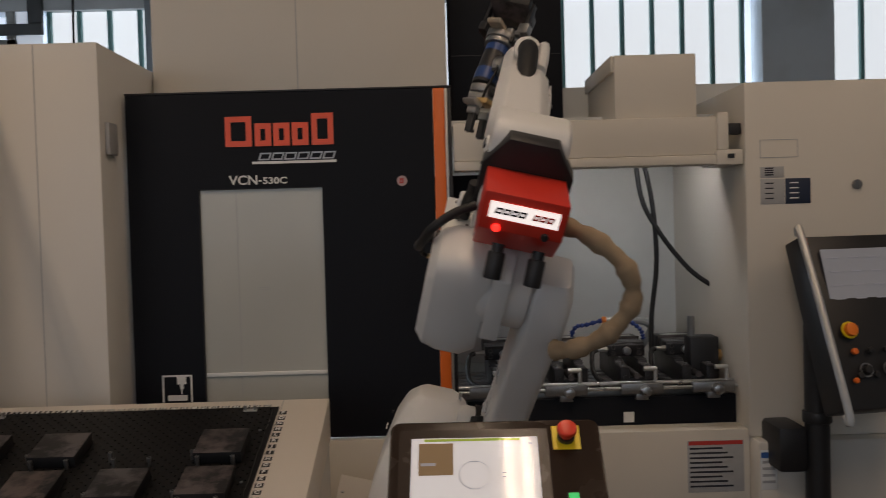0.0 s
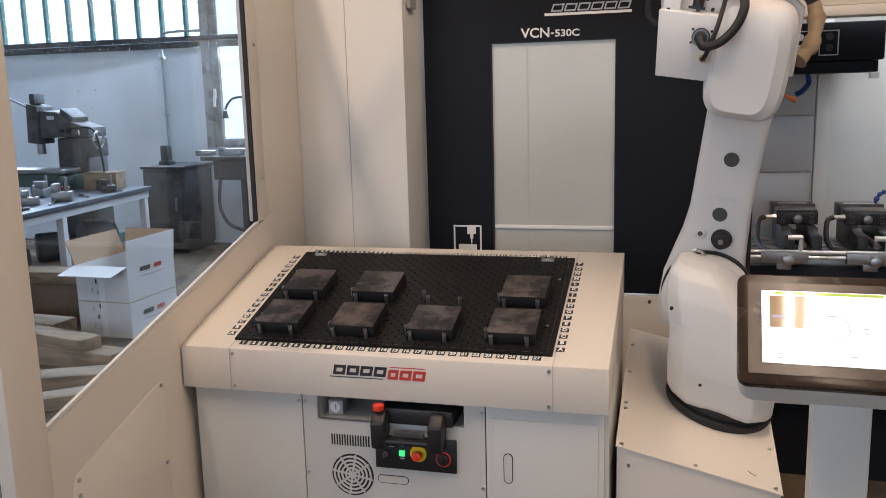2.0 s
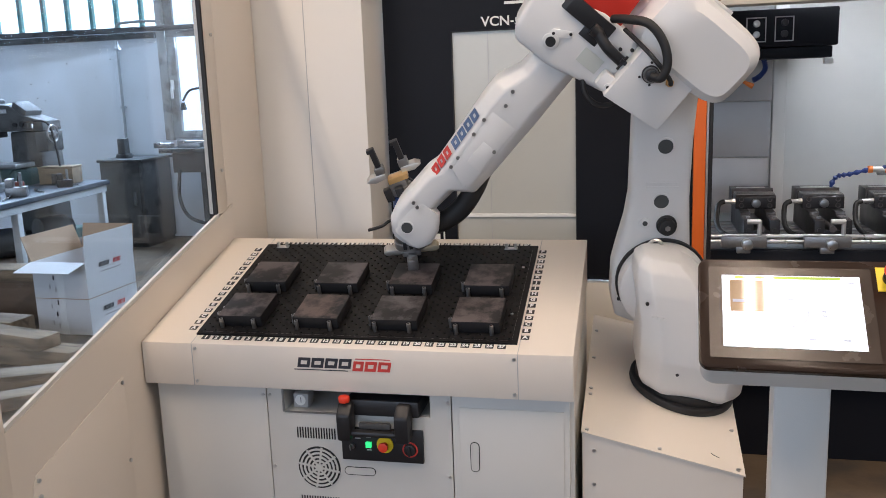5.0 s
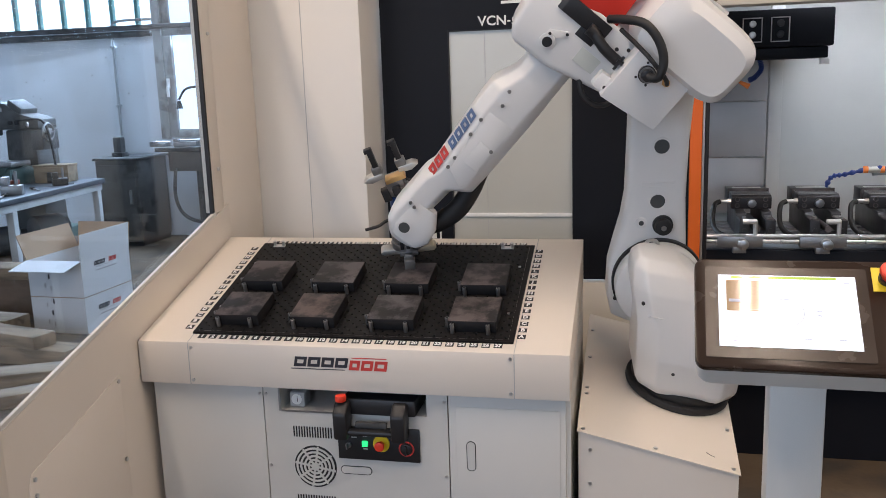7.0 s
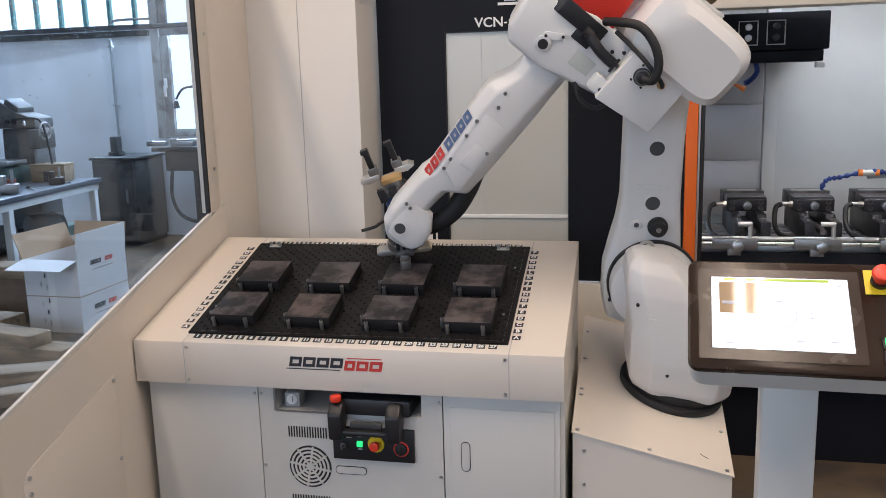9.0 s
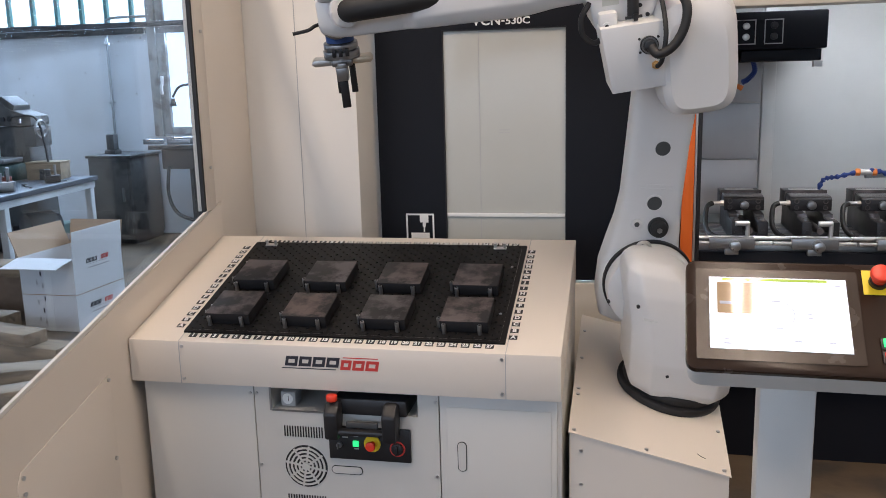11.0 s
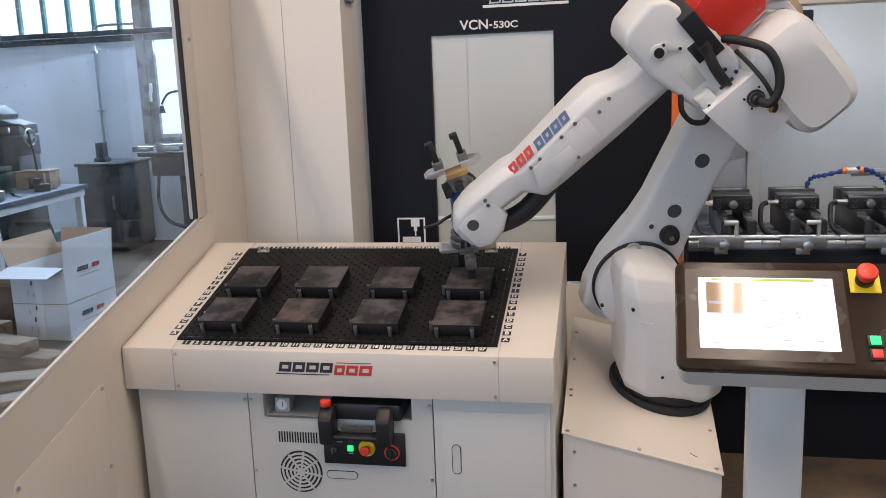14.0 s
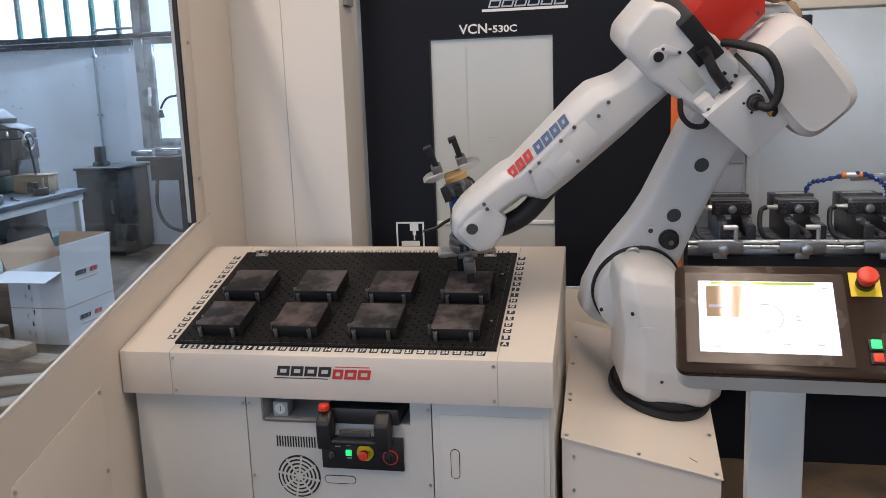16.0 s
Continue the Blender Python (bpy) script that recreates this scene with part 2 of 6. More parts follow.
def bm_prism(points, depth, axis="Y", at=0.0, bevel=0.0, seg=2):
    """A closed outline drawn in two of the axes and thickened along the third from `at`."""
    bm = bmesh.new()
    put = {"Y": lambda p, d: (p[0], d, p[1]), "X": lambda p, d: (d, p[0], p[1]), "Z": lambda p, d: (p[0], p[1], d)}[axis]
    low = [bm.verts.new(put(p, at)) for p in points]
    top = [bm.verts.new(put(p, at + depth)) for p in points]
    bm.faces.new(low)
    bm.faces.new(top[::-1])
    k = len(points)
    for i in range(k):
        bm.faces.new((low[i], top[i], top[(i + 1) % k], low[(i + 1) % k]))
    bmesh.ops.recalc_face_normals(bm, faces=bm.faces)
    if bevel:
        bmesh.ops.bevel(bm, geom=bm.edges[:], offset=bevel, segments=seg, affect="EDGES", profile=0.5)
    return bm


def bm_tube(points, r, seg=10, smooth=6):
    """A round tube along a smooth curve through the points."""
    pts = [Vector(p) for p in points]
    if len(pts) > 2 and smooth > 1:
        fine = []
        for i in range(len(pts) - 1):
            a, b, c, d = pts[max(0, i - 1)], pts[i], pts[i + 1], pts[min(len(pts) - 1, i + 2)]
            for s in range(smooth):
                u = s / smooth
                fine.append(0.5 * (2 * b + (c - a) * u + (2 * a - 5 * b + 4 * c - d) * u * u + (3 * b - a - 3 * c + d) * u ** 3))
        pts = fine + [pts[-1]]
    bm = bmesh.new()
    rings = []
    up = Vector((0.31, 0.17, 0.93))
    for i, p in enumerate(pts):
        way = (pts[min(i + 1, len(pts) - 1)] - pts[max(i - 1, 0)]).normalized()
        side = way.cross(up)
        if side.length < 0.05:
            side = way.cross(Vector((1, 0, 0)))
        side.normalize()
        up = side.cross(way).normalized()
        rr = r(i / (len(pts) - 1)) if callable(r) else r
        rings.append([bm.verts.new(p + rr * (math.cos(2 * math.pi * k / seg) * side + math.sin(2 * math.pi * k / seg) * up)) for k in range(seg)])
    for a, b in zip(rings, rings[1:]):
        for k in range(seg):
            bm.faces.new((a[k], a[(k + 1) % seg], b[(k + 1) % seg], b[k]))
    bm.faces.new(rings[0][::-1])
    bm.faces.new(rings[-1])
    bmesh.ops.recalc_face_normals(bm, faces=bm.faces)
    return bm


def joined(*bms):
    out = bmesh.new()
    for b in bms:
        me = bpy.data.meshes.new("tmp")
        b.to_mesh(me)
        b.free()
        out.from_mesh(me)
        bpy.data.meshes.remove(me)
    return out


def mesh_of(name, bm, material):
    me = bpy.data.meshes.new(name)
    bm.to_mesh(me)
    bm.free()
    me.materials.append(material)
    for p in me.polygons:
        p.use_smooth = True
    me.set_sharp_from_angle(angle=radians(32))
    return me


def part(name, bm, material, parent=None, label="", at=None):
    ob = new(name, mesh_of(name, bm, material))
    if parent is not None:
        ob.parent = parent
    if at is not None:
        ob.matrix_basis = at
    return tagged(ob, label)


def thing(name, label, category, at=None, group="", kind=""):
    ob = new(name)
    ob.empty_display_size = 0.1
    if at is not None:
        ob.matrix_basis = at
    return tagged(ob, label, category, group, kind)


def structure(name, bm, material, label):
    return tagged(part(name, bm, material), label, name.split("_")[0], kind="structure")


def text_mesh(s, height, depth=0.0006, bold=0.0):
    cu = bpy.data.curves.new("lettering", "FONT")
    cu.body, cu.size, cu.extrude, cu.align_x, cu.align_y = s, height, depth, "CENTER", "CENTER"
    cu.offset = bold
    cu.resolution_u = 3
    ob = bpy.data.objects.new("lettering", cu)
    scene.collection.objects.link(ob)
    bpy.context.view_layer.update()
    me = bpy.data.meshes.new_from_object(ob.evaluated_get(bpy.context.evaluated_depsgraph_get()))
    bpy.data.objects.remove(ob)
    return me


def lettering(name, s, width, height, material, parent, at, bold=0.0, label=""):
    """Letters fitted to a width and a height."""
    me = text_mesh(s, height, bold=bold)
    xs, ys = [v.co.x for v in me.vertices], [v.co.y for v in me.vertices]
    me.transform(Matrix.Diagonal((width / (max(xs) - min(xs)), height / (max(ys) - min(ys)), 1, 1)))
    me.materials.clear()
    me.materials.append(material)
    ob = new(name, me)
    ob.parent = parent
    ob.matrix_basis = at
    return tagged(ob, label)


def slab_letters(widths, height, slant=0.25, bar=0.30, gap=0.16):
    """Plain slanted blocks, each an open ring, set in a row, in x and y, centred."""
    bms, x = [], 0.0
    total = sum(widths) + gap * height * (len(widths) - 1)
    for w in widths:
        b = bar * height
        for x0, x1, y0, y1 in ((0, w, 0, b), (0, w, height - b, height), (0, b, b, height - b), (w - b, w, b, height - b)):
            bms.append(bm_prism([(x + p + slant * q - total / 2, q - height / 2) for p, q in ((x0, y0), (x1, y0), (x1, y1), (x0, y1))], 0.0012, "Z"))
        x += w + gap * height
    return joined(*bms)


# ---- the hall ----
structure("floor", bm_span((-9, -8, -0.2), (9, 7.3, 0)), CONCRETE, "worn brown concrete workshop floor")
# ceiling and side walls stay out of view, added to enclose the light
structure("ceiling", bm_span((-9, -8, 4.6), (9, 7.3, 4.8)), CEILING, "unseen pale ceiling added to close the hall")
structure("wall_west", bm_span((-9.2, -8, 0), (-9, 7.3, 4.6)), WALL_WHITE, "unseen whitewashed side wall added to close the hall")
structure("wall_east", bm_span((9, -8, 0), (9.2, 7.3, 4.6)), WALL_WHITE, "unseen whitewashed side wall added to close the hall")
# unseen wall; its opening is made up to hold the front fill light
structure("wall_south", joined(bm_span((-9, -8.2, 0), (9, -8, 1.4)), bm_span((-9, -8.2, 3.8), (9, -8, 4.6)),
                               bm_span((-9, -8.2, 1.4), (-7, -8, 3.8)), bm_span((6, -8.2, 1.4), (9, -8, 3.8))), WALL_WHITE, "unseen wall behind the camera with an opening added for fill light")
# north wall: solid below the glazing, with a casement opening at the right of the workbench corner
structure("wall_north", joined(bm_span((-9, 7.0, 0), (-4.1, 7.25, 2.5)), bm_span((-4.1, 7.0, 0), (-3.05, 7.25, 1.22)),
                               bm_span((-3.05, 7.0, 0), (9, 7.25, 2.5)), bm_span((-9, 7.0, 4.3), (9, 7.25, 4.6)),
                               bm_span((5.35, 6.9, 2.5), (6.15, 7.25, 4.3))), WALL_WHITE, "whitewashed workshop wall below a band of frosted glazing")
structure("backdrop_sky", bm_span((-9, 7.45, 0.5), (9, 7.5, 4.4)), glow("sky_backdrop", (0.80, 0.90, 1.0), 2.0), "bright daylight behind the windows")
structure("trim_sill", joined(bm_span((-9, 6.93, 2.50), (9, 7.0, 2.56), 0.006), bm_span((-9, 6.95, 2.42), (-4.2, 6.998, 2.49), 0.006)), OLD_GREY, "dusty grey window sill rail")


def glazing(name, x0, x1, z0, z1):
    win = thing(name, "band of upright frosted glass panes with teal bars", "window", pose(0, 7.0, 0), kind="structure")
    n = round((x1 - x0) / 0.337)
    step = (x1 - x0) / n
    pane_me = mesh_of("pane", bm_box((step - 0.01, 0.02, z1 - z0)), WINDOW_GLOW)
    bar_me = mesh_of("bar", bm_box((0.05, 0.06, z1 - z0), bevel=0.006), TEAL)
    for i in range(n):
        p = new("pane", pane_me)
        p.parent, p.location = win, (x0 + (i + 0.5) * step, 0.12, (z0 + z1) / 2)
    for i in range(n + 1):
        p = new("bar", bar_me)
        p.parent, p.location = win, (x0 + i * step, 0.085, (z0 + z1) / 2)


glazing("window_1", -8.79, -4.42 + 0.337, 2.56, 4.3)
glazing("window_2", -2.56, 5.19, 2.56, 4.3)
glazing("window_3", 6.2, 8.9, 2.56, 4.3)

casement = thing("window_4", "old paint-worn casement window with pale frosted panes", "window", pose(0, 7.0, 0), kind="structure")
FRAME_OLD = mat("flaking_window_paint", (0.42, 0.44, 0.44), 0.7, var=0.3, scale=9, bump=0.5, grain=50, tint=(0.16, 0.14, 0.12), amount=0.6)
part("frame", joined(bm_span((-4.17, -0.05, 1.2), (-4.06, 0.1, 4.3), 0.008), bm_span((-4.06, -0.03, 1.22), (-3.95, 0.1, 2.42), 0.008),
                     bm_span((-4.06, -0.03, 2.42), (-2.6, 0.1, 2.56), 0.008), bm_span((-3.95, -0.03, 1.22), (-3.05, 0.1, 1.31), 0.008),
                     bm_span((-3.14, -0.03, 1.31), (-3.05, 0.1, 2.42), 0.008), bm_span((-4.06, -0.02, 2.56), (-3.96, 0.1, 4.3), 0.008),
                     bm_span((-3.0, -0.02, 2.56), (-2.9, 0.1, 4.3), 0.008), bm_span((-3.96, -0.02, 3.9), (-2.9, 0.1, 3.99), 0.008)), FRAME_OLD, casement)
part("pane", bm_span((-3.95, 0.02, 1.31), (-3.14, 0.04, 2.42)), PANE_GLOW, casement, "pale frosted lower pane")
part("pane", bm_span((-3.96, 0.02, 2.56), (-3.0, 0.04, 3.9)), PANE_GLOW, casement)
part("pane", bm_span((-2.9, 0.02, 2.56), (-2.62, 0.04, 4.3)), PANE_GLOW, casement)
STEEL_FRAME = mat("dark_grey_steel_frame", (0.07, 0.075, 0.08), 0.5, var=0.2, scale=6, bump=0.2)
part("vent_frame", joined(bm_span((-3.95, -0.07, 4.03), (-2.58, -0.01, 4.15), 0.008), bm_span((-2.74, -0.07, 4.151), (-2.58, -0.01, 4.45), 0.008), bm_span((-3.95, -0.07, 4.151), (-3.82, -0.01, 4.45), 0.008)), STEEL_FRAME, casement, "dark steel frame of the upper vent")
part("handle", joined(bm_span((-4.03, -0.07, 1.80), (-4.0, -0.03, 1.92), 0.006), bm_span((-4.03, -0.09, 1.70), (-4.0, -0.06, 1.83), 0.006)), WHITE, casement, "white window handle")

structure("pillar_north", bm_span((-1.43, 6.86, 0.0), (-1.05, 6.998, 4.59), 0.01), mat("blue_grey_pillar_paint", (0.24, 0.27, 0.30), 0.6, var=0.12, scale=3, bump=0.2), "blue-grey painted pillar between the glazed bands")
hung = thing("hanging_cable", "black cable hanging in front of the frosted glazing", "cable", pose(-2.22, 6.9, 0))
part("cable", bm_tube([(0.01, 0, 4.598), (0.0, 0, 4.2), (-0.01, 0.02, 3.7), (0.02, 0.04, 3.2)], 0.014), RUBBER, hung)
conduit = thing("conduit", "thin grey conduit running down the whitewashed wall", "pipe", pose(0, 6.97, 0))
part("pipe", bm_tube([(-4.15, 0, 2.62), (-4.55, 0, 2.62), (-4.70, 0, 2.58), (-4.715, 0, 2.4), (-4.72, 0, 1.6), (-4.72, 0, 0.4)], 0.016), PIPE_GREY, conduit)
for zc in (2.3, 1.6, 0.9):
    part("clip", bm_span((-4.75, -0.02, zc), (-4.69, 0.03, zc + 0.03), 0.004), PIPE_GREY, conduit)

# small drill holes and dowels left in the wall
for i in range(14):
    hx, hz = random.uniform(-6.6, -4.2), random.choice((1.75, 1.95, 2.2, 2.38)) + random.uniform(-0.04, 0.04)
    tagged(part("wall_plug", bm_cyl(0.007, 0.012, (hx, 6.998, hz), "Y", 8), BLACK), "dark dowel hole in the whitewashed wall", "wall plug", "plugs in the wall")

TUBE_LIT = glow("lit_tube", (1.0, 0.80, 0.58), 6.0)
# the fixture at x=4.8 is an unseen addition to warm right-facing sides
for x, y in TUBES:
    cl = thing("ceiling_light", "white twin-tube ceiling light under the workshop ceiling, lit", "ceiling light", pose(x, y, 4.42), "ceiling lights")
    part("housing", bm_span((-0.12, -1.55, 0.06), (0.12, 1.55, 0.18), 0.01), WHITE, cl)
    for side in (-0.052, 0.052):
        part("tube", bm_cyl(0.016, 2.95, (side, 0, 0.025), "Y", 14), TUBE_LIT, cl, "lit warm tube")
    for end in (-1.49, 1.49):
        part("socket", bm_span((-0.10, end - 0.02, 0.0), (0.10, end + 0.02, 0.06), 0.004), WHITE, cl)

# ---- workshop corner behind the glass ----


def workbench():
    b = thing("workbench", "long steel workbench with a dark worn top", "workbench", pose(-4.35, 4.0, 0, 0, 0, 6))
    part("top", bm_span((-0.45, -1.7, 0.83), (0.45, 1.5, 0.88), 0.006), BENCH_TOP, b)
    part("apron", bm_span((0.38, -1.68, 0.76), (0.42, 1.48, 0.829), 0.004), BENCH_LEG, b)
    for x in (-0.4, 0.38):
        for y in (-1.6, -0.1, 1.42):
            part("leg", bm_span((x - 0.035, y - 0.035, 0), (x + 0.035, y + 0.035, 0.828), 0.006), BENCH_LEG, b)
    part("shelf", bm_span((-0.4, -1.55, 0.25), (0.34, 1.38, 0.28), 0.004), WOOD_DARK, b)
    return b


workbench()


def milling_machine():
    m = thing("milling_machine", "old oily grey-green tool milling machine standing by the wall", "milling machine", pose(-4.9, 5.4, 0, 0, 0, 0))
    part("base", bm_span((-0.35, -0.3, 0), (0.35, 0.4, 0.35), 0.03), OLD_GREEN, m)
    part("column", bm_prism([(-0.16, 0.3), (0.26, 0.3), (0.22, 1.42), (-0.12, 1.42)], 0.36, "Y", -0.10, 0.015), OLD_GREY, m)
    part("knee", bm_span((-0.20, -0.50, 0.85), (0.20, -0.1, 1.05), 0.02), OLD_GREEN, m)
    part("table", bm_span((-0.66, -0.55, 1.07), (0.26, -0.25, 1.12), 0.008), STEEL_MID, m, "slotted machine table")
    part("table_apron", bm_prism([(-0.58, 1.068), (0.2, 1.068), (0.06, 0.93), (-0.42, 0.93)], 0.22, "Y", -0.51, 0.01), OLD_GREEN, m)
    part("overarm", bm_prism([(-0.24, 1.43), (0.36, 1.43), (0.36, 1.53), (0.12, 1.60), (-0.02, 1.70), (-0.24, 1.72)], 0.30, "Y", -0.2, 0.012), OLD_GREY, m)
    part("gearbox", bm_prism([(-0.02, 1.62), (0.15, 1.58), (0.17, 1.64), (0.02, 1.74)], 0.26, "Y", -0.18, 0.01), OLD_GREY, m)
    part("head", bm_prism([(-0.40, 1.38), (-0.26, 1.36), (-0.24, 1.76), (-0.38, 1.80)], 0.26, "Y", -0.22, 0.012), OLD_GREY, m)
    part("spindle", bm_cyl(0.045, 0.12, (-0.33, -0.1, 1.31), "Z", 18), STEEL_MID, m)
    part("head_cap", bm_span((-0.36, -0.18, 1.79), (-0.29, -0.02, 1.90), 0.01), OLD_GREY, m)
    part("lever", bm_tube([(-0.38, -0.2, 1.76), (-0.60, -0.22, 1.86)], 0.010), STEEL_MID, m)
    part("bracket", bm_span((0.30, -0.26, 1.22), (0.44, 0.0, 1.42), 0.012), OLD_GREY, m)
    part("handwheel", joined(bm_tube([(0.47, 0.085 * math.cos(a) - 0.2, 1.40 + 0.085 * math.sin(a)) for a in [k * math.pi / 8 for k in range(17)]], 0.011, 8, 2),
                             bm_cyl(0.025, 0.08, (0.45, -0.2, 1.40), "X", 14), bm_span((0.463, -0.28, 1.393), (0.477, -0.12, 1.407))), STEEL_MID, m)
    for k in range(2):
        part("dial", bm_cyl(0.025, 0.02, (0.04 + 0.08 * k, -0.21, 1.50), "Y", 14), BLACK, m)
    part("scale_plate", bm_span((-0.14, -0.206, 1.62), (-0.05, -0.201, 1.66)), STEEL, m)
    part("gear_lever", bm_tube([(0.22, -0.2, 1.47), (0.3, -0.28, 1.50), (0.33, -0.32, 1.46)], 0.009), STEEL_MID, m)
    part("cable", bm_tube([(0.1, -0.2, 1.52), (0.42, -0.22, 1.52), (0.50, -0.22, 1.3), (0.53, -0.22, 1.0)], 0.012), RUBBER, m)


milling_machine()


def tool_cabinet():
    c = thing("steel_cabinet", "worn grey steel cabinet standing against the wall", "cabinet", pose(-4.38, 6.55, 0))
    part("body", bm_span((-0.27, -0.3, 0.05), (0.27, 0.35, 1.0), 0.012), OLD_GREY, c)
    part("top", bm_span((-0.29, -0.32, 1.0), (0.29, 0.37, 1.03), 0.006), OLD_GREY, c)
    part("door", bm_span((-0.24, -0.318, 0.12), (0.24, -0.301, 0.95), 0.006), OLD_GREY, c)
    part("handle", bm_span((0.16, -0.34, 0.5), (0.19, -0.319, 0.66), 0.004), STEEL_MID, c)
    part("plinth", bm_span((-0.25, -0.28, 0), (0.25, 0.33, 0.05)), BLACK, c)
    return c


tool_cabinet()
chuck = thing("cast_block", "small dark cast block standing on the steel cabinet", "block", pose(-4.47, 6.5, 1.03))
part("body", joined(bm_span((-0.07, -0.07, 0), (0.07, 0.07, 0.05), 0.008), bm_span((-0.05, -0.05, 0.05), (0.05, 0.05, 0.23), 0.01)), OLD_GREY, chuck)

grinder = thing("wall_bench", "dark steel bench top with tools below the casement window", "bench", pose(-3.36, 6.5, 0))
part("top", bm_span((-0.45, -0.35, 1.10), (0.75, 0.45, 1.15), 0.006), OLD_GREY, grinder)
part("drawer", bm_span((-0.3, -0.33, 0.88), (0.6, 0.4, 1.098), 0.01), OLD_GREY, grinder)
for x in (-0.2, 0.55):
    part("leg", bm_span((x, 0.1, 0), (x + 0.08, 0.2, 0.878), 0.006), OLD_GREY, grinder)
part("hose", bm_tube([(-0.2, -0.36, 0.92), (-0.22, -0.38, 0.6), (-0.1, -0.4, 0.38), (0.2, -0.4, 0.3), (0.6, -0.4, 0.3)], 0.02), OLD_GREY, grinder)
lampy = thing("work_lamp", "bent tube work lamp on the dark bench", "lamp", pose(-3.4, 6.6, 1.15))
part("tube", bm_tube([(0.25, 0, 0), (0.3, 0, 0.4), (0.22, 0, 0.62), (0.0, 0, 0.66), (-0.2, 0, 0.64), (-0.3, 0, 0.52)], 0.014), OLD_GREY, lampy)
part("head", bm_cyl(0.04, 0.09, (-0.3, 0, 0.46), "Z", 14, r2=0.02), OLD_GREY, lampy)
part("foot", bm_cyl(0.06, 0.02, (0.25, 0, 0.01), "Z", 16), OLD_GREY, lampy)
for i, (x, y, sx, sy, sz) in enumerate([(-3.85, 6.35, 0.2, 0.12, 0.06), (-3.5, 6.32, 0.26, 0.14, 0.09), (-3.2, 6.4, 0.16, 0.1, 0.05)]):
    v = thing("clamp_block", "dark machined clamping block lying on the bench", "tool", pose(x, y, 1.15, 0, 0, 12 * i), "blocks on the bench")
    part("body", joined(bm_span((-sx / 2, -sy / 2, 0), (sx / 2, sy / 2, sz * 0.6), 0.006), bm_span((-sx / 2, -sy / 2, sz * 0.6), (-sx / 4, sy / 2, sz), 0.005)), STEEL_MID, v)
    part("screw", bm_cyl(0.012, sx * 0.9, (sx * 0.2, 0, sz * 0.75), "X", 10), STEEL, v)


def bench_thing(name, label, cat, x, y, turn, *parts):
    t = thing(name, label, cat, pose(-4.35, 4.0, 0.881, 0, 0, 6) @ pose(x, y, 0, 0, 0, turn))
    for nm, bm, m in parts:
        part(nm, bm, m, t)
    return t


bench_thing("spray_bottle", "small red-brown oil can on the workbench", "can", 0.22, 0.25, 0,
            ("body", bm_cyl(0.045, 0.13, (0, 0, 0.065), "Z", 18, bevel=0.01), mat("red_brown_tin", (0.22, 0.06, 0.04), 0.4)),
            ("cap", bm_cyl(0.02, 0.05, (0, 0, 0.155), "Z", 14, r2=0.012), BLACK))
bench_thing("wooden_box", "pale wooden box on the workbench", "box", 0.05, 1.25, 4,
            ("body", bm_box((0.36, 0.22, 0.16), (0, 0, 0.08), 0.006), WOOD), ("lid", bm_box((0.37, 0.23, 0.02), (0, 0, 0.171), 0.004), WOOD))
for i in range(9):
    x, y = random.uniform(-0.25, 0.36), -1.4 + i * 0.32 + random.uniform(-0.05, 0.05)
    s = random.uniform(0.7, 1.3)
    bench_thing("steel_fixture", "dark steel clamping fixture among tools on the workbench", "tool", x, y, random.uniform(0, 90),
                ("body", joined(bm_box((0.14 * s, 0.10 * s, 0.07 * s), (0, 0, 0.035 * s), 0.006), bm_box((0.05 * s, 0.10 * s, 0.06 * s), (-0.04 * s, 0, 0.1 * s), 0.005)), random.choice((STEEL_MID, OLD_GREY, BLACK))),
                ("bolt", bm_cyl(0.012 * s, 0.12 * s, (0.03 * s, 0, 0.11 * s), "Z", 10), STEEL_MID))
for i in range(5):
    bench_thing("hand_tool", "steel hand tool lying on the workbench", "tool", 0.3, -1.2 + 0.55 * i, 60 + 25 * i,
                ("shaft", bm_cyl(0.008, 0.22, (0, 0, 0.011), "X", 10), STEEL), ("grip", bm_cyl(0.014, 0.1, (0.14, 0, 0.0145), "X", 12, bevel=0.004), BLACK))
for i in range(4):
    t = thing("motor_housing", "dark oily machine part stored on the bench shelf", "machine part", pose(-4.35, 4.0, 0.281, 0, 0, 6) @ pose(0.0, -1.2 + 0.75 * i, 0, 0, 0, 20 * i), "parts under the bench")
    part("body", bm_cyl(0.14, 0.3, (0, 0, 0.141), "X", 20, bevel=0.02), OLD_GREY, t)
    part("flange", bm_cyl(0.10, 0.06, (0.18, 0, 0.141), "X", 18), BLACK, t)

# timbers and cartons
for i, (x, y, z, sx, sy, sz, a, m) in enumerate([
        (-3.6, 2.75, 0.0, 1.2, 0.24, 0.16, -6, WOOD), (-3.0, 2.25, 0.0, 1.7, 0.2, 0.12, -6, WOOD), (-3.95, 3.35, 0.0, 1.8, 0.22, 0.3, 4, WOOD_DARK),
        (-3.97, 3.35, 0.301, 1.8, 0.26, 0.1, 4, WOOD), (-2.3, 1.75, 0.0, 1.2, 0.2, 0.1, 25, WOOD), (-2.2, 1.35, 0.0, 1.1, 0.16, 0.08, 40, WOOD),
        (-1.6, 1.0, 0.0, 0.9, 0.2, 0.1, 35, WOOD), (-2.9, 2.28, 0.121, 1.1, 0.18, 0.09, -14, WOOD)]):
    tagged(part("timber", bm_box((sx, sy, sz), (0, 0, sz / 2), 0.008), m, None, at=pose(x, y, z, 0, 0, a)), "rough sawn timber beam lying on the workshop floor", "timber", "timbers on the floor")


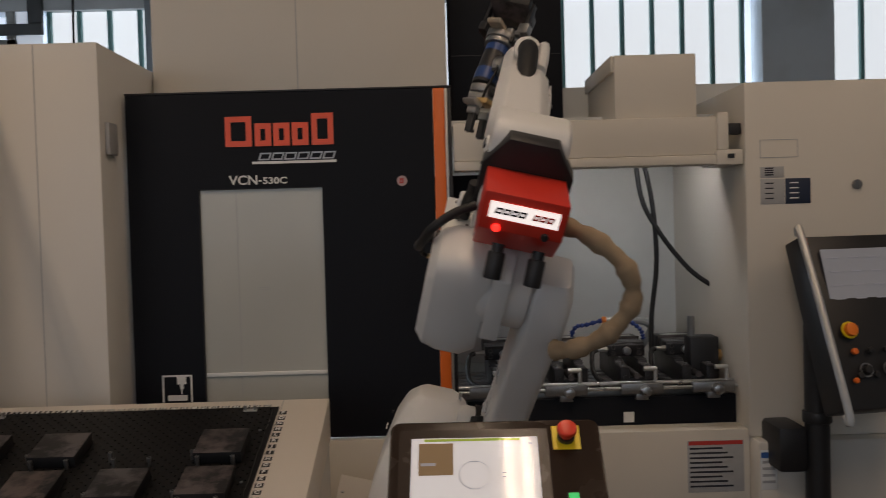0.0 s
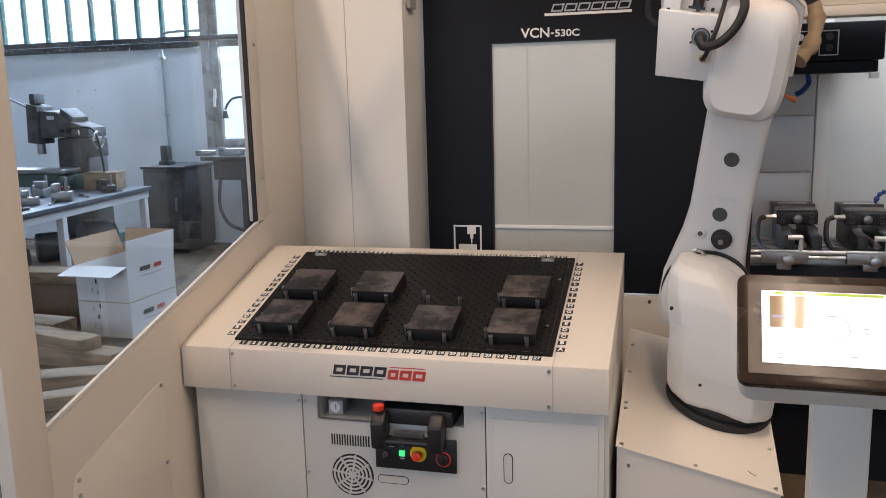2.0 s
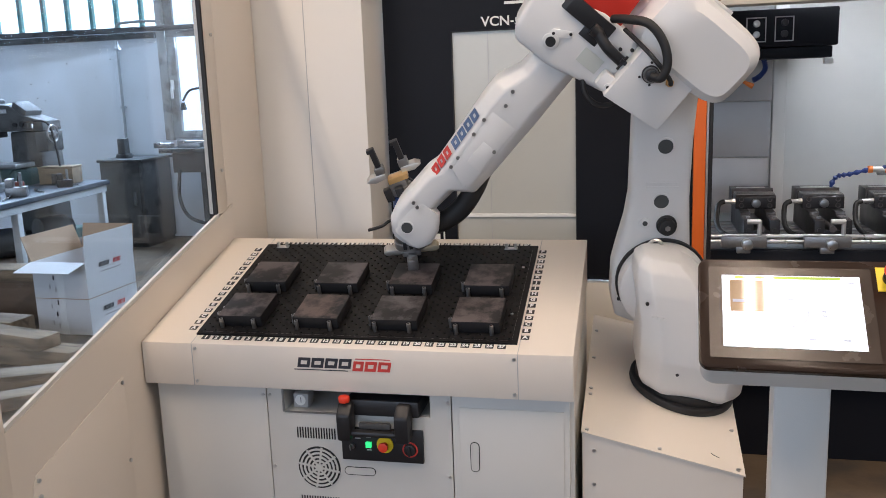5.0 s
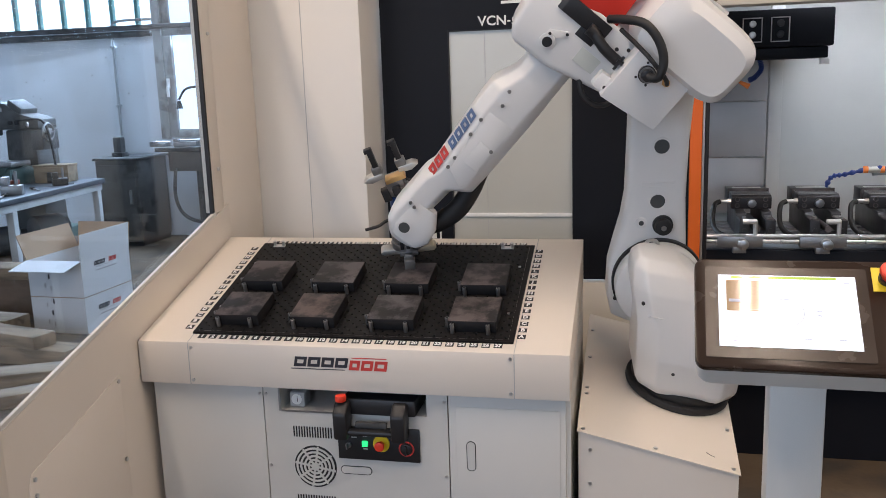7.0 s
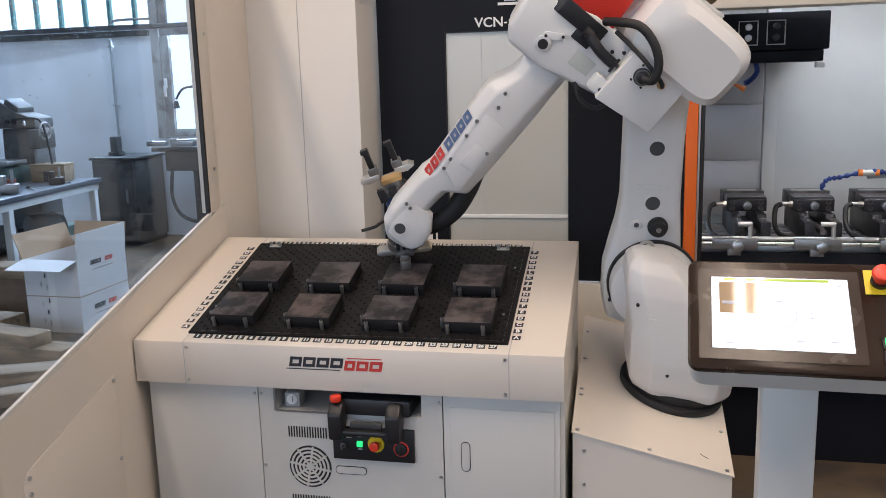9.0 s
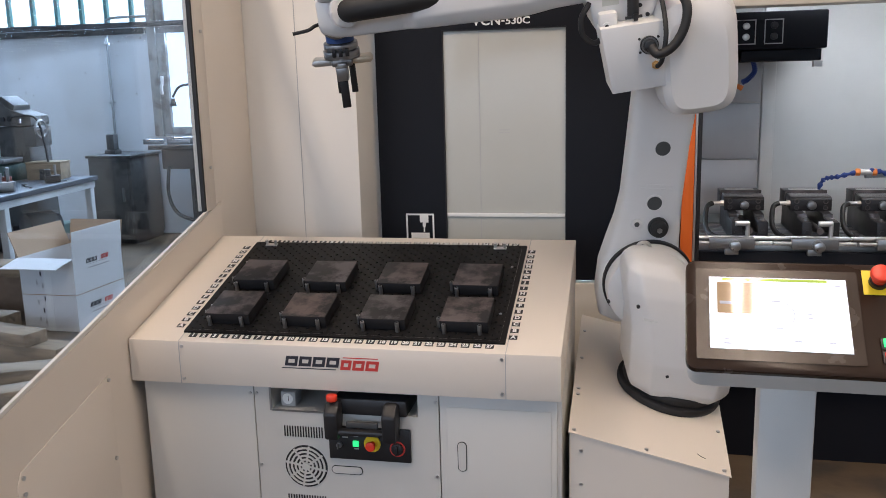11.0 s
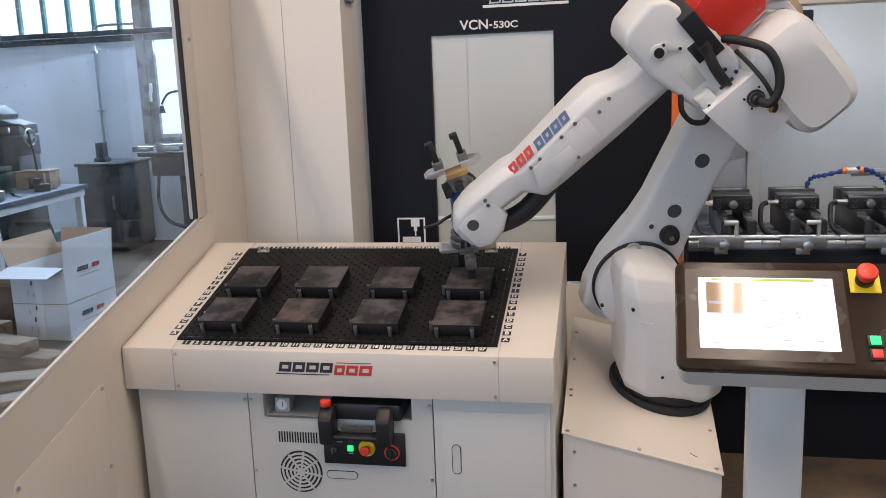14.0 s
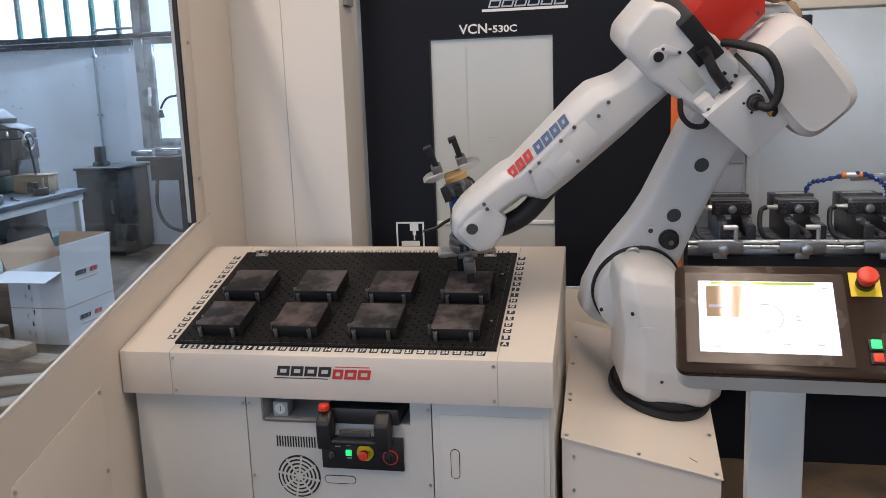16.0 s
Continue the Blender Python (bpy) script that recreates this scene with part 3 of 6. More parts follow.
def carton(z, is_open):
    c = thing("carton", "white cardboard carton with a printed logo, flaps open" if is_open else "closed white cardboard carton under another carton",
              "box", pose(-2.75, 3.14, z, 0, 0, -2), "stacked cartons")
    w, d, h, k = 0.47, 0.60, 0.275, 0.006
    part("side", joined(bm_span((-w / 2, -d / 2, 0), (w / 2, -d / 2 + k, h)), bm_span((-w / 2, d / 2 - k, 0), (w / 2, d / 2, h)),
                        bm_span((-w / 2, -d / 2 + k, 0), (-w / 2 + k, d / 2 - k, h)), bm_span((w / 2 - k, -d / 2 + k, 0), (w / 2, d / 2 - k, h))), CARD_WHITE, c)
    part("bottom", bm_span((-w / 2 + k, -d / 2 + k, 0.001), (w / 2 - k, d / 2 - k, k)), CARD_BROWN, c)
    part("tape", bm_span((-0.03, -d / 2 - 0.002, 0.0), (0.03, -d / 2 - 0.0005, h)), WHITE, c)
    for k, (mx, mz) in enumerate(((-0.10, 0.20), (-0.06, 0.14), (-0.10, 0.07), (-0.04, 0.23), (-0.05, 0.05))):
        part("print_mark", bm_span((mx, -d / 2 - 0.003, mz), (mx + 0.012, -d / 2 - 0.0005, mz + 0.035)), DARK_LOGO if k % 2 else LABEL_GREY, c)
    if is_open:
        part("flap", bm_span((-w / 2, -0.2, -0.003), (w / 2, 0, 0.003)), CARD_WHITE, c, "folded-out front flap", pose(0, -d / 2, h, 12, 0, 0))
        part("flap", bm_span((-w / 2, 0, -0.003), (w / 2, 0.2, 0.003)), CARD_BROWN, c, "raised brown back flap", pose(0, d / 2, h, 78, 0, 0))
        part("flap", bm_span((0, -d / 2, -0.003), (0.2, d / 2, 0.003)), CARD_WHITE, c, "raised white side flap", pose(w / 2, 0, h, 0, -86, 0))
        part("flap", bm_span((-0.2, -d / 2, -0.003), (0, d / 2, 0.003)), CARD_BROWN, c, "raised brown side flap", pose(-w / 2, 0, h, 0, 70, 0))
    else:
        part("flap", bm_span((-w / 2, -d / 2, h), (w / 2, d / 2, h + 0.004)), CARD_BROWN, c)
    on = pose(w / 2 + 0.0005, 0, 0.17 + (0.06 if is_open else 0), 90, 0, 90)
    part("logo", slab_letters([0.028] * 4, 0.034), DARK_LOGO, c, "dark half of the printed logo", on @ pose(-0.085, 0, 0))
    part("logo", slab_letters([0.028] * 3, 0.034), RED_LOGO, c, "red half of the printed logo", on @ pose(0.075, 0, 0))
    part("print", joined(bm_box((0.22, 0.004, 0.001), (-0.02, -0.028, 0)), bm_box((0.26, 0.010, 0.001), (0, -0.055, 0))), LABEL_GREY, c, "small printed line", on)
    return c


carton(0.0, False)
carton(0.281, True)

# ---- safety enclosure beside the tray table ----
enc = thing("safety_enclosure", "cream sheet-metal safety screen with a large clear window", "safety screen")
XE = -0.236


def slope(y):
    return 1.276 + (y - 0.62) * 0.289


part("lower_panel", bm_prism([(-0.90, 0.02), (0.70, 0.02), (0.70, slope(0.70) - 0.004), (-0.77, slope(-0.77) - 0.004), (-0.90, slope(-0.90))], 0.03, "X", XE - 0.03), CREAM, enc)
part("post", bm_span((XE - 0.045, 0.575, slope(0.6)), (XE - 0.001, 0.66, 2.62), 0.004), CREAM, enc)
part("back_panel", bm_span((XE - 0.03, 0.664, 0.02), (XE - 0.004, 1.046, 2.60), 0.003), CREAM, enc)
part("post", bm_span((XE - 0.045, -0.92, 0.02), (XE + 0.004, -0.78, 2.62), 0.004), CREAM, enc)
part("top_rail", bm_span((XE - 0.045, -0.78, 2.49), (XE - 0.002, 0.575, 2.56), 0.004), CREAM, enc)
part("window_pane", bm_prism([(-0.775, slope(-0.775) + 0.002), (0.573, slope(0.573) + 0.002), (0.573, 2.488), (-0.775, 2.488)], 0.006, "X", XE - 0.024), CLEAR, enc).visible_shadow = False
part("seal", bm_prism([(-0.775, slope(-0.775) - 0.002), (0.573, slope(0.573) - 0.002), (0.573, slope(0.573) + 0.012), (-0.775, slope(-0.775) + 0.012)], 0.012, "X", XE - 0.012), GREY_PAINT, enc, "pale window seal")
part("seal", bm_span((XE - 0.02, 0.560, slope(0.56)), (XE - 0.004, 0.574, 2.488)), RUBBER, enc, "black window seal")
part("cover_plate", bm_prism([(-0.70, 0.10), (-0.21, 0.10), (-0.21, 0.84), (-0.68, 0.70), (-0.70, 0.66)], 0.0025, "X", XE, 0.001), CREAM, enc)
for y, z in ((-0.225, 0.82), (-0.225, 0.54), (-0.675, 0.68), (-0.675, 0.63), (0.62, 1.45), (0.62, 2.0)):
    part("screw", bm_cyl(0.007, 0.006, (XE + 0.005, y, z), "X", 10), STEEL, enc)
part("foot", bm_span((XE - 0.03, -0.88, 0.0), (XE, 0.68, 0.02)), BLACK, enc)

# ---- tray table ----
H = 0.95
TILT = 16.5
CT, ST = math.cos(radians(TILT)), math.sin(radians(TILT))
TRAY = pose(0, 0, H, TILT, 0, 0)          # x along the numbers, y up the slope, z off the tray


def zs(y):
    """Height of the sloping top at depth y."""
    return H + y * ST / CT


YF, YB = -0.091, 0.679
table = thing("tray_table", "cream sheet-metal tray table with a sloping top, standing by the robot", "work table")
part("top_cover", bm_prism([(YF, 0.771), (YF, zs(YF)), (YB, zs(YB)), (YB, zs(YB) - 0.16), (YF + 0.04, 0.771)], 1.502, "X", -0.230, 0.0025), CREAM, table)
for x in (-0.039, 1.096):
    part("seam", joined(bm_box((0.0025, 0.80, 0.0012), (x, 0.305, 0.0)), ), LABEL_GREY, table, at=TRAY)
    part("seam", bm_span((x - 0.00125, YF - 0.0012, 0.772), (x + 0.00125, YF + 0.001, zs(YF) - 0.003)), LABEL_GREY, table)
    for z in (0.905, 0.788):
        part("screw", bm_cyl(0.006, 0.005, (x - 0.012 if x > 0.5 else x + 0.012, YF - 0.002, z), "Y", 10), STEEL, table)
part("side_panel", bm_prism([(YF + 0.045, 0.0), (0.65, 0.0), (0.65, 1.0), (YF + 0.05, 0.771)], 0.02, "X", -0.205), GREY_PAINT, table)
part("side_panel", bm_prism([(YF + 0.045, 0.0), (0.65, 0.0), (0.65, 1.0), (YF + 0.05, 0.771)], 0.02, "X", 1.250), GREY_PAINT, table)
part("back_panel", bm_span((-0.185, 0.63, 0.0), (1.250, 0.65, 0.98)), GREY_PAINT, table)
YC = -0.055
part("front_panel", bm_span((-0.205, YC, 0.05), (0.209, YC + 0.02, 0.770), 0.0015), GREY_PAINT, table)
part("front_panel", joined(bm_span((0.213, YC, 0.05), (0.865, YC + 0.02, 0.680)), bm_span((0.213, YC, 0.680), (0.276, YC + 0.02, 0.770)),
                           bm_span((0.794, YC, 0.680), (0.865, YC + 0.02, 0.770)), bm_span((0.276, YC, 0.757), (0.794, YC + 0.02, 0.770))), GREY_PAINT, table)
part("front_panel", bm_span((0.869, YC, 0.05), (1.256, YC + 0.02, 0.770), 0.0015), GREY_PAINT, table)
part("plinth", bm_span((-0.18, YC + 0.03, 0), (1.24, 0.62, 0.05)), BLACK, table)
part("recess", joined(bm_span((0.276, YC + 0.02, 0.674), (0.794, 0.25, 0.680)), bm_span((0.27, YC + 0.02, 0.674), (0.276, 0.25, 0.77)),
                      bm_span((0.794, YC + 0.02, 0.674), (0.80, 0.25, 0.77)), bm_span((0.27, 0.25, 0.674), (0.80, 0.256, 0.77))), GREY_PAINT, table, "open shelf recess in the front")
part("recess_frame", joined(bm_span((0.268, YC - 0.003, 0.676), (0.276, YC, 0.770)), bm_span((0.276, YC - 0.003, 0.674), (0.49, YC, 0.680))), STEEL_MID, table)
door = part("door", bm_span((0.893, YC - 0.004, 0.06), (1.238, YC - 0.0005, 0.722), 0.0015), GREY_PAINT, table, "cabinet door with an oval grip")


def bm_oval(x0, x1, z0, z1, y, depth):
    """A flat oval with round ends, standing in the x-z plane."""
    w, h = x1 - x0, z1 - z0
    r = min(w, h) / 2
    pts = []
    for k in range(24):
        a = 2 * math.pi * k / 24
        pts.append(((x0 + x1) / 2 + math.copysign(w / 2 - r, math.cos(a)) + r * math.cos(a), (z0 + z1) / 2 + math.copysign(h / 2 - r, math.sin(a)) + r * math.sin(a)))
    return bm_prism(pts, depth, "Y", y)


# the grips are flat; a dark rim paints the shade of a recess
part("grip", bm_oval(0.927, 0.959, 0.498, 0.604, YC - 0.0058, 0.0016), SHADOW_BLACK, door, "flat oval grip with its recess shade as a dark outline")
part("grip_cup", bm_oval(0.9295, 0.9565, 0.5005, 0.6015, YC - 0.0064, 0.0016), GREY_PAINT, door)
part("grip", bm_oval(0.481, 0.594, 0.456, 0.487, YC - 0.0018, 0.0016), SHADOW_BLACK, table, "flat oval grip with its recess shade as a dark outline")
part("grip_cup", bm_oval(0.4835, 0.5915, 0.4585, 0.4845, YC - 0.0024, 0.0016), GREY_PAINT, table)
for x, z in ((0.198, 0.735), (0.222, 0.735), (0.222, 0.47), (0.855, 0.735), (0.855, 0.47), (0.222, 0.2), (0.855, 0.2)):
    part("screw", bm_cyl(0.0055, 0.004, (x, YC - 0.002, z), "Y", 10), STEEL, table)
# slots are near-black bars, their inner shade put into the colour
vent = part("vent", joined(*[bm_span((0.315 + 0.0097 * i, YC - 0.002, 0.583), (0.3195 + 0.0097 * i, YC - 0.0005, 0.622)) for i in range(15)]), SHADOW_BLACK, table, "row of upright vent slots as shade-dark bars")
part("vent", joined(*[bm_span((0.315 + 0.0097 * i, YC - 0.002, 0.328), (0.3195 + 0.0097 * i, YC - 0.0005, 0.367)) for i in range(15)]), SHADOW_BLACK, table, "row of upright vent slots as shade-dark bars")
# the dark disc paints the shade between the grille rings
fan = part("fan_grille", bm_cyl(0.077, 0.002, (0.389, YC - 0.001, 0.476), "Y", 40), SHADOW_BLACK, table, "round fan grille on a disc coloured dark for its slots' shade")


def bm_ring(r0, r1, h, at, seg=48):
    bm = bmesh.new()
    v = [[bm.verts.new((r * math.cos(2 * math.pi * i / seg), y, r * math.sin(2 * math.pi * i / seg))) for i in range(seg)] for r, y in ((r0, 0), (r1, 0), (r1, -h), (r0, -h))]
    for a in range(4):
        for i in range(seg):
            bm.faces.new((v[a][i], v[a][(i + 1) % seg], v[(a + 1) % 4][(i + 1) % seg], v[(a + 1) % 4][i]))
    bmesh.ops.recalc_face_normals(bm, faces=bm.faces)
    bmesh.ops.translate(bm, vec=at, verts=bm.verts)
    return bm


for r in (0.011, 0.025, 0.039, 0.053, 0.067):
    part("ring", bm_ring(r - 0.0035, r + 0.0035, 0.0025, (0.389, YC - 0.002, 0.476)), GREY_PAINT, fan)
for k in range(4):
    a = radians(45 * k)
    part("spoke", bm_box((0.15, 0.0022, 0.007), m=pose(0.389, YC - 0.0031, 0.476, 0, 45 * k + 10, 0)), GREY_PAINT, fan)
part("hub", bm_cyl(0.012, 0.004, (0.389, YC - 0.004, 0.476), "Y", 20), GREY_PAINT, fan)

# logo on the skirt
on = pose(0.442, YF - 0.0005, 0.866, 90, 0, 0)
part("logo", slab_letters([0.043, 0.043, 0.043, 0.043], 0.034, 0.2), DARK_LOGO, table, "dark half of the printed logo", on @ pose(0.0, 0.004, 0))
part("logo", slab_letters([0.036, 0.040, 0.043], 0.034, 0.2), RED_LOGO, table, "red half of the printed logo", on @ pose(0.165, -0.003, 0))
part("logo_line", joined(bm_box((0.19, 0.003, 0.001), (-0.01, -0.021, 0))), DARK_LOGO, table, at=on)
part("logo_line", joined(bm_box((0.12, 0.003, 0.001), (0.172, 0.022, 0))), RED_LOGO, table, at=on)

# control panel with switches on the front
panel = thing("switch_panel", "black switch panel with lit button and emergency stop on the table", "control panel", pose(0.624, YC, 0.576))
part("plate", bm_box((0.288, 0.012, 0.118), (0, -0.0065, 0), 0.003), BLACK, panel)
part("button", bm_box((0.020, 0.010, 0.020), (-0.046, -0.017, 0.002), 0.002), GREEN_LIT, panel, "lit green push button")
part("collar", bm_cyl(0.029, 0.006, (0.012, -0.0155, 0.005), "Y", 32), YELLOW, panel, "yellow emergency stop collar")
part("mushroom", joined(bm_cyl(0.010, 0.02, (0.012, -0.026, 0.005), "Y", 20), bm_cyl(0.017, 0.012, (0.012, -0.041, 0.005), "Y", 28, bevel=0.004)), RED_BUTTON, panel, "red emergency stop button")
part("selector_ring", bm_ring(0.022, 0.027, 0.003, (0.099, -0.0127, -0.009), 32), RED_LOGO, panel, "red scale ring")
part("selector", joined(bm_cyl(0.020, 0.012, (0.099, -0.019, -0.009), "Y", 24, bevel=0.003), bm_box((0.008, 0.010, 0.034), (0.099, -0.029, -0.009), 0.002)), BLACK, panel, "black rotary selector")
part("key_switch", joined(bm_cyl(0.010, 0.010, (-0.105, -0.017, -0.006), "Y", 18), bm_box((0.004, 0.02, 0.014), (-0.105, -0.028, -0.006))), STEEL_MID, panel)
part("print", joined(bm_box((0.016, 0.001, 0.008), (-0.046, -0.013, 0.030)), bm_box((0.016, 0.001, 0.004), (-0.046, -0.013, -0.018)),
                     bm_box((0.016, 0.001, 0.012), (-0.118, -0.013, 0.030)), bm_box((0.030, 0.001, 0.006), (-0.090, -0.013, 0.032)), bm_box((0.02, 0.001, 0.004), (-0.085, -0.013, 0.022))), LABEL_GREY, panel, "small pale printed marks")

pendant = thing("teach_pendant", "black hand-held teach pendant with red stop lying in the table recess", "teach pendant", pose(0.615, YC, 0.681))
part("body", bm_prism([(-0.02, 0.0), (0.20, 0.004), (0.20, 0.055), (-0.02, 0.058)], 0.26, "X", -0.115, 0.008), BLACK, pendant)
for x in (-0.105, 0.095):
    part("grip", bm_prism([(-0.07, -0.075), (-0.02, -0.07), (0.0, 0.0), (0.0, 0.05), (-0.04, 0.055), (-0.075, 0.02)], 0.05, "X", x - 0.025, 0.010), BLACK, pendant)
part("handle", bm_span((-0.085, -0.065, -0.058), (0.075, -0.03, -0.038), 0.008), BLACK, pendant)
part("plate", bm_span((-0.06, -0.045, -0.035), (0.05, -0.03, -0.015), 0.003), OLD_GREY, pendant)
part("stop_button", bm_cyl(0.019, 0.022, (-0.105, -0.045, 0.068), "Z", 24, bevel=0.005), RED_BUTTON, pendant, "red stop button")
gauge = thing("pressure_gauge", "small grey pressure regulator with a round dial in the recess", "gauge", pose(0.325, 0.0, 0.681))
part("body", bm_box((0.055, 0.06, 0.052), (0, 0, 0.027), 0.005), LABEL_GREY, gauge)
part("dial", bm_cyl(0.019, 0.004, (0, -0.032, 0.03), "Y", 28), WHITE, gauge, "white round dial")
part("needle", bm_box((0.002, 0.001, 0.02), (0.003, -0.0348, 0.032)), BLACK, gauge)

# perforated tray with its printed grid


def perforated(x0, y0, nx, ny, c, r, top, floor_z):
    """A plate of square cells; every second cell has a round hole with walls and a floor, coloured dark for shade."""
    verts, faces, seen, dark = [], [], {}, []

    def v(x, y, z):
        k = (round(x, 5), round(y, 5), round(z, 5))
        if k not in seen:
            seen[k] = len(verts)
            verts.append(k)
        return seen[k]
    for i in range(nx):
        for j in range(ny):
            cx, cy, h = x0 + (i + 0.5) * c, y0 + (j + 0.5) * c, c / 2
            sq = [(h, 0), (h, h), (0, h), (-h, h), (-h, 0), (-h, -h), (0, -h), (h, -h)]
            out = [v(cx + a, cy + b, top) for a, b in sq]
            if (i + j) % 2 == 0:
                ring = [v(cx + r * math.cos(k * math.pi / 4), cy + r * math.sin(k * math.pi / 4), top) for k in range(8)]
                low = [v(cx + r * math.cos(k * math.pi / 4), cy + r * math.sin(k * math.pi / 4), floor_z) for k in range(8)]
                for k in range(8):
                    q = (k + 1) % 8
                    faces.append((out[k], out[q], ring[q], ring[k]))
                    dark.append(len(faces))
                    faces.append((ring[k], ring[q], low[q], low[k]))
                dark.append(len(faces))
                faces.append(tuple(low))
            else:
                faces.append(tuple(out))
    me = bpy.data.meshes.new("plate")
    me.from_pydata(verts, [], faces)
    me.materials.append(PLATE)
    me.materials.append(SHADOW_BLACK)
    for k in dark:
        me.polygons[k].material_index = 1
    return me


tray = thing("perforated_tray", "black perforated tray plate with rows of round holes", "tray", TRAY)
pm = new("plate", perforated(-0.03, -0.03, 55, 33, 0.02, 0.0048, 0.008, 0.001))
pm.parent = tray
part("edge", joined(bm_span((-0.042, -0.043, 0.0005), (1.088, -0.0302, 0.0078)), bm_span((-0.042, 0.6302, 0.0005), (1.088, 0.638, 0.0078)),
                    bm_span((-0.042, -0.0302, 0.0005), (-0.0302, 0.6302, 0.0078)), bm_span((1.0702, -0.0302, 0.0005), (1.088, 0.6302, 0.0078))), PLATE, tray)
for x in (0.035, 0.985):
    part("bracket", joined(bm_box((0.05, 0.02, 0.004), (x, 0.61, 0.0105), 0.001), bm_cyl(0.006, 0.02, (x - 0.018, 0.61, 0.022), "Z", 12), bm_cyl(0.006, 0.02, (x + 0.018, 0.61, 0.022), "Z", 12)), ALU, tray, "small clear end stop")
for x, y in ((1.05, 0.13), (1.05, 0.46), (-0.012, 0.13), (-0.012, 0.46)):
    part("screw", bm_cyl(0.005, 0.003, (x, y, 0.0095), "Z", 10), STEEL, tray)

tile_me = mesh_of("label_tile", bm_box((0.028, 0.023, 0.0014), (0, 0, 0.0012), 0.0004, 1), BLACK)
glyphs = {}


def grid_label(s, x, y):
    ob = new("label_tile", tile_me)
    ob.parent, ob.matrix_basis = table, TRAY @ pose(x, y, 0)
    if s not in glyphs:
        me = text_mesh(s, 0.024 if len(s) == 1 else 0.021, 0.0003, 0.0010)
        me.materials.clear()
        me.materials.append(WHITE)
        glyphs[s] = me
    tx = new("numeral" if s.isdigit() else "letter", glyphs[s])
    tx.parent, tx.location = ob, (0, 0, 0.0024)


for i in range(27):
    grid_label(str(i + 1), 0.04 * i, -0.057)
    grid_label(str(i + 1), 0.04 * i, 0.655)
for j in range(16):
    grid_label(chr(65 + j), -0.074, 0.04 * j)
    grid_label(chr(65 + j), 1.109, 0.04 * j)

# stop pins and steel blocks on the tray
PH = 0.008


def pin(x, y):
    p = thing("stop_pin", "short steel stop pin standing in the tray", "pin", TRAY @ pose(x, y, PH), "stop pins on the tray")
    part("body", bm_cyl(0.0072, 0.036, (0, 0, 0.018), "Z", 14, bevel=0.001), STEEL_MID, p)
    part("socket", bm_cyl(0.004, 0.0008, (0, 0, 0.0365), "Z", 8), BLACK, p)


SLOTS = [(0.28 * i, 0.24 * j) for j in range(2) for i in range(4)]
for sx, sy in SLOTS:
    pin(sx + 0.04, sy), pin(sx + 0.16, sy)
    pin(sx + 0.0155, sy + 0.04)
BLOCK = (0.162, 0.160, 0.042)
block_me = mesh_of("block", bm_box(BLOCK, (0, 0, BLOCK[2] / 2), 0.0018, 2), BLOCK_STEEL)


def block(m):
    ob = new("steel_block", block_me)
    ob.matrix_basis = m
    return tagged(ob, "dark sawn steel block with a rubbed grey top", "workpiece", "steel blocks on the tray")


def slot_pose(k):
    sx, sy = SLOTS[k]
    return TRAY @ pose(sx + 0.0245 + BLOCK[0] / 2, sy + 0.0085 + BLOCK[1] / 2, PH + 0.0005)


blocks = [block(slot_pose(k)) for k in range(8)]

# ---- machining centre ----
YD = 1.30
mc = thing("machining_centre", "large cream and black machining centre with its sliding door open", "machine tool")
part("side_cabinet", bm_span((-0.47, 1.05, 0.05), (0.278, 2.2, 2.635), 0.006), COLUMN_CREAM, mc, "tall cream side cabinet")
part("seam", bm_span((0.003, 1.0485, 0.06), (0.0065, 1.0499, 2.63)), LABEL_GREY, mc)
part("handle", bm_span((0.279, 1.10, 2.16), (0.30, 1.2, 2.3), 0.006), LABEL_GREY, mc)
part("upper_shroud", bm_span((0.287, 1.75, 2.40), (1.78, 2.6, 3.5), 0.006), MACHINE_CREAM, mc)
part("seam", bm_span((1.02, 1.7475, 2.42), (1.024, 1.7495, 3.49)), LABEL_GREY, mc)
part("sill_panel", bm_span((0.285, YD - 0.02, 0.36), (3.125, YD + 0.12, 0.835), 0.006), MACHINE_CREAM, mc, "cream sill panel below the door")
part("plinth", bm_span((0.285, YD + 0.04, 0.0), (4.6, 2.6, 0.36)), DOOR_BLACK, mc)
part("right_column", bm_span((3.115, YD - 0.05, 0.80), (4.65, 2.6, 2.42), 0.01), MACHINE_CREAM, mc)
part("right_base", bm_span((3.128, YD - 0.12, 0.30), (4.65, 2.6, 0.798), 0.01), MACHINE_CREAM, mc)
part("trim_strip", bm_span((3.87, YD - 0.06, 2.0), (3.93, YD - 0.049, 2.42), 0.004), STEEL_MID, mc)
part("beam", bm_span((1.795, YD - 0.01, 2.10), (3.05, YD + 0.35, 2.275), 0.008), MACHINE_CREAM, mc)
part("beam_lip", bm_span((1.795, YD - 0.03, 2.055), (3.06, YD + 0.1, 2.098), 0.006), MACHINE_CREAM, mc)
part("beam_end", joined(bm_span((2.99, YD - 0.04, 2.05), (3.11, YD + 0.2, 2.12), 0.006), bm_span((3.0, YD - 0.03, 2.12), (3.05, YD + 0.2, 2.29), 0.006)), MACHINE_CREAM, mc)
part("latch", bm_span((3.05, YD - 0.02, 2.19), (3.11, YD + 0.03, 2.24), 0.004), BLACK, mc)
part("latch_plate", bm_span((3.04, YD - 0.045, 2.08), (3.07, YD - 0.04, 2.10)), BLACK, mc)
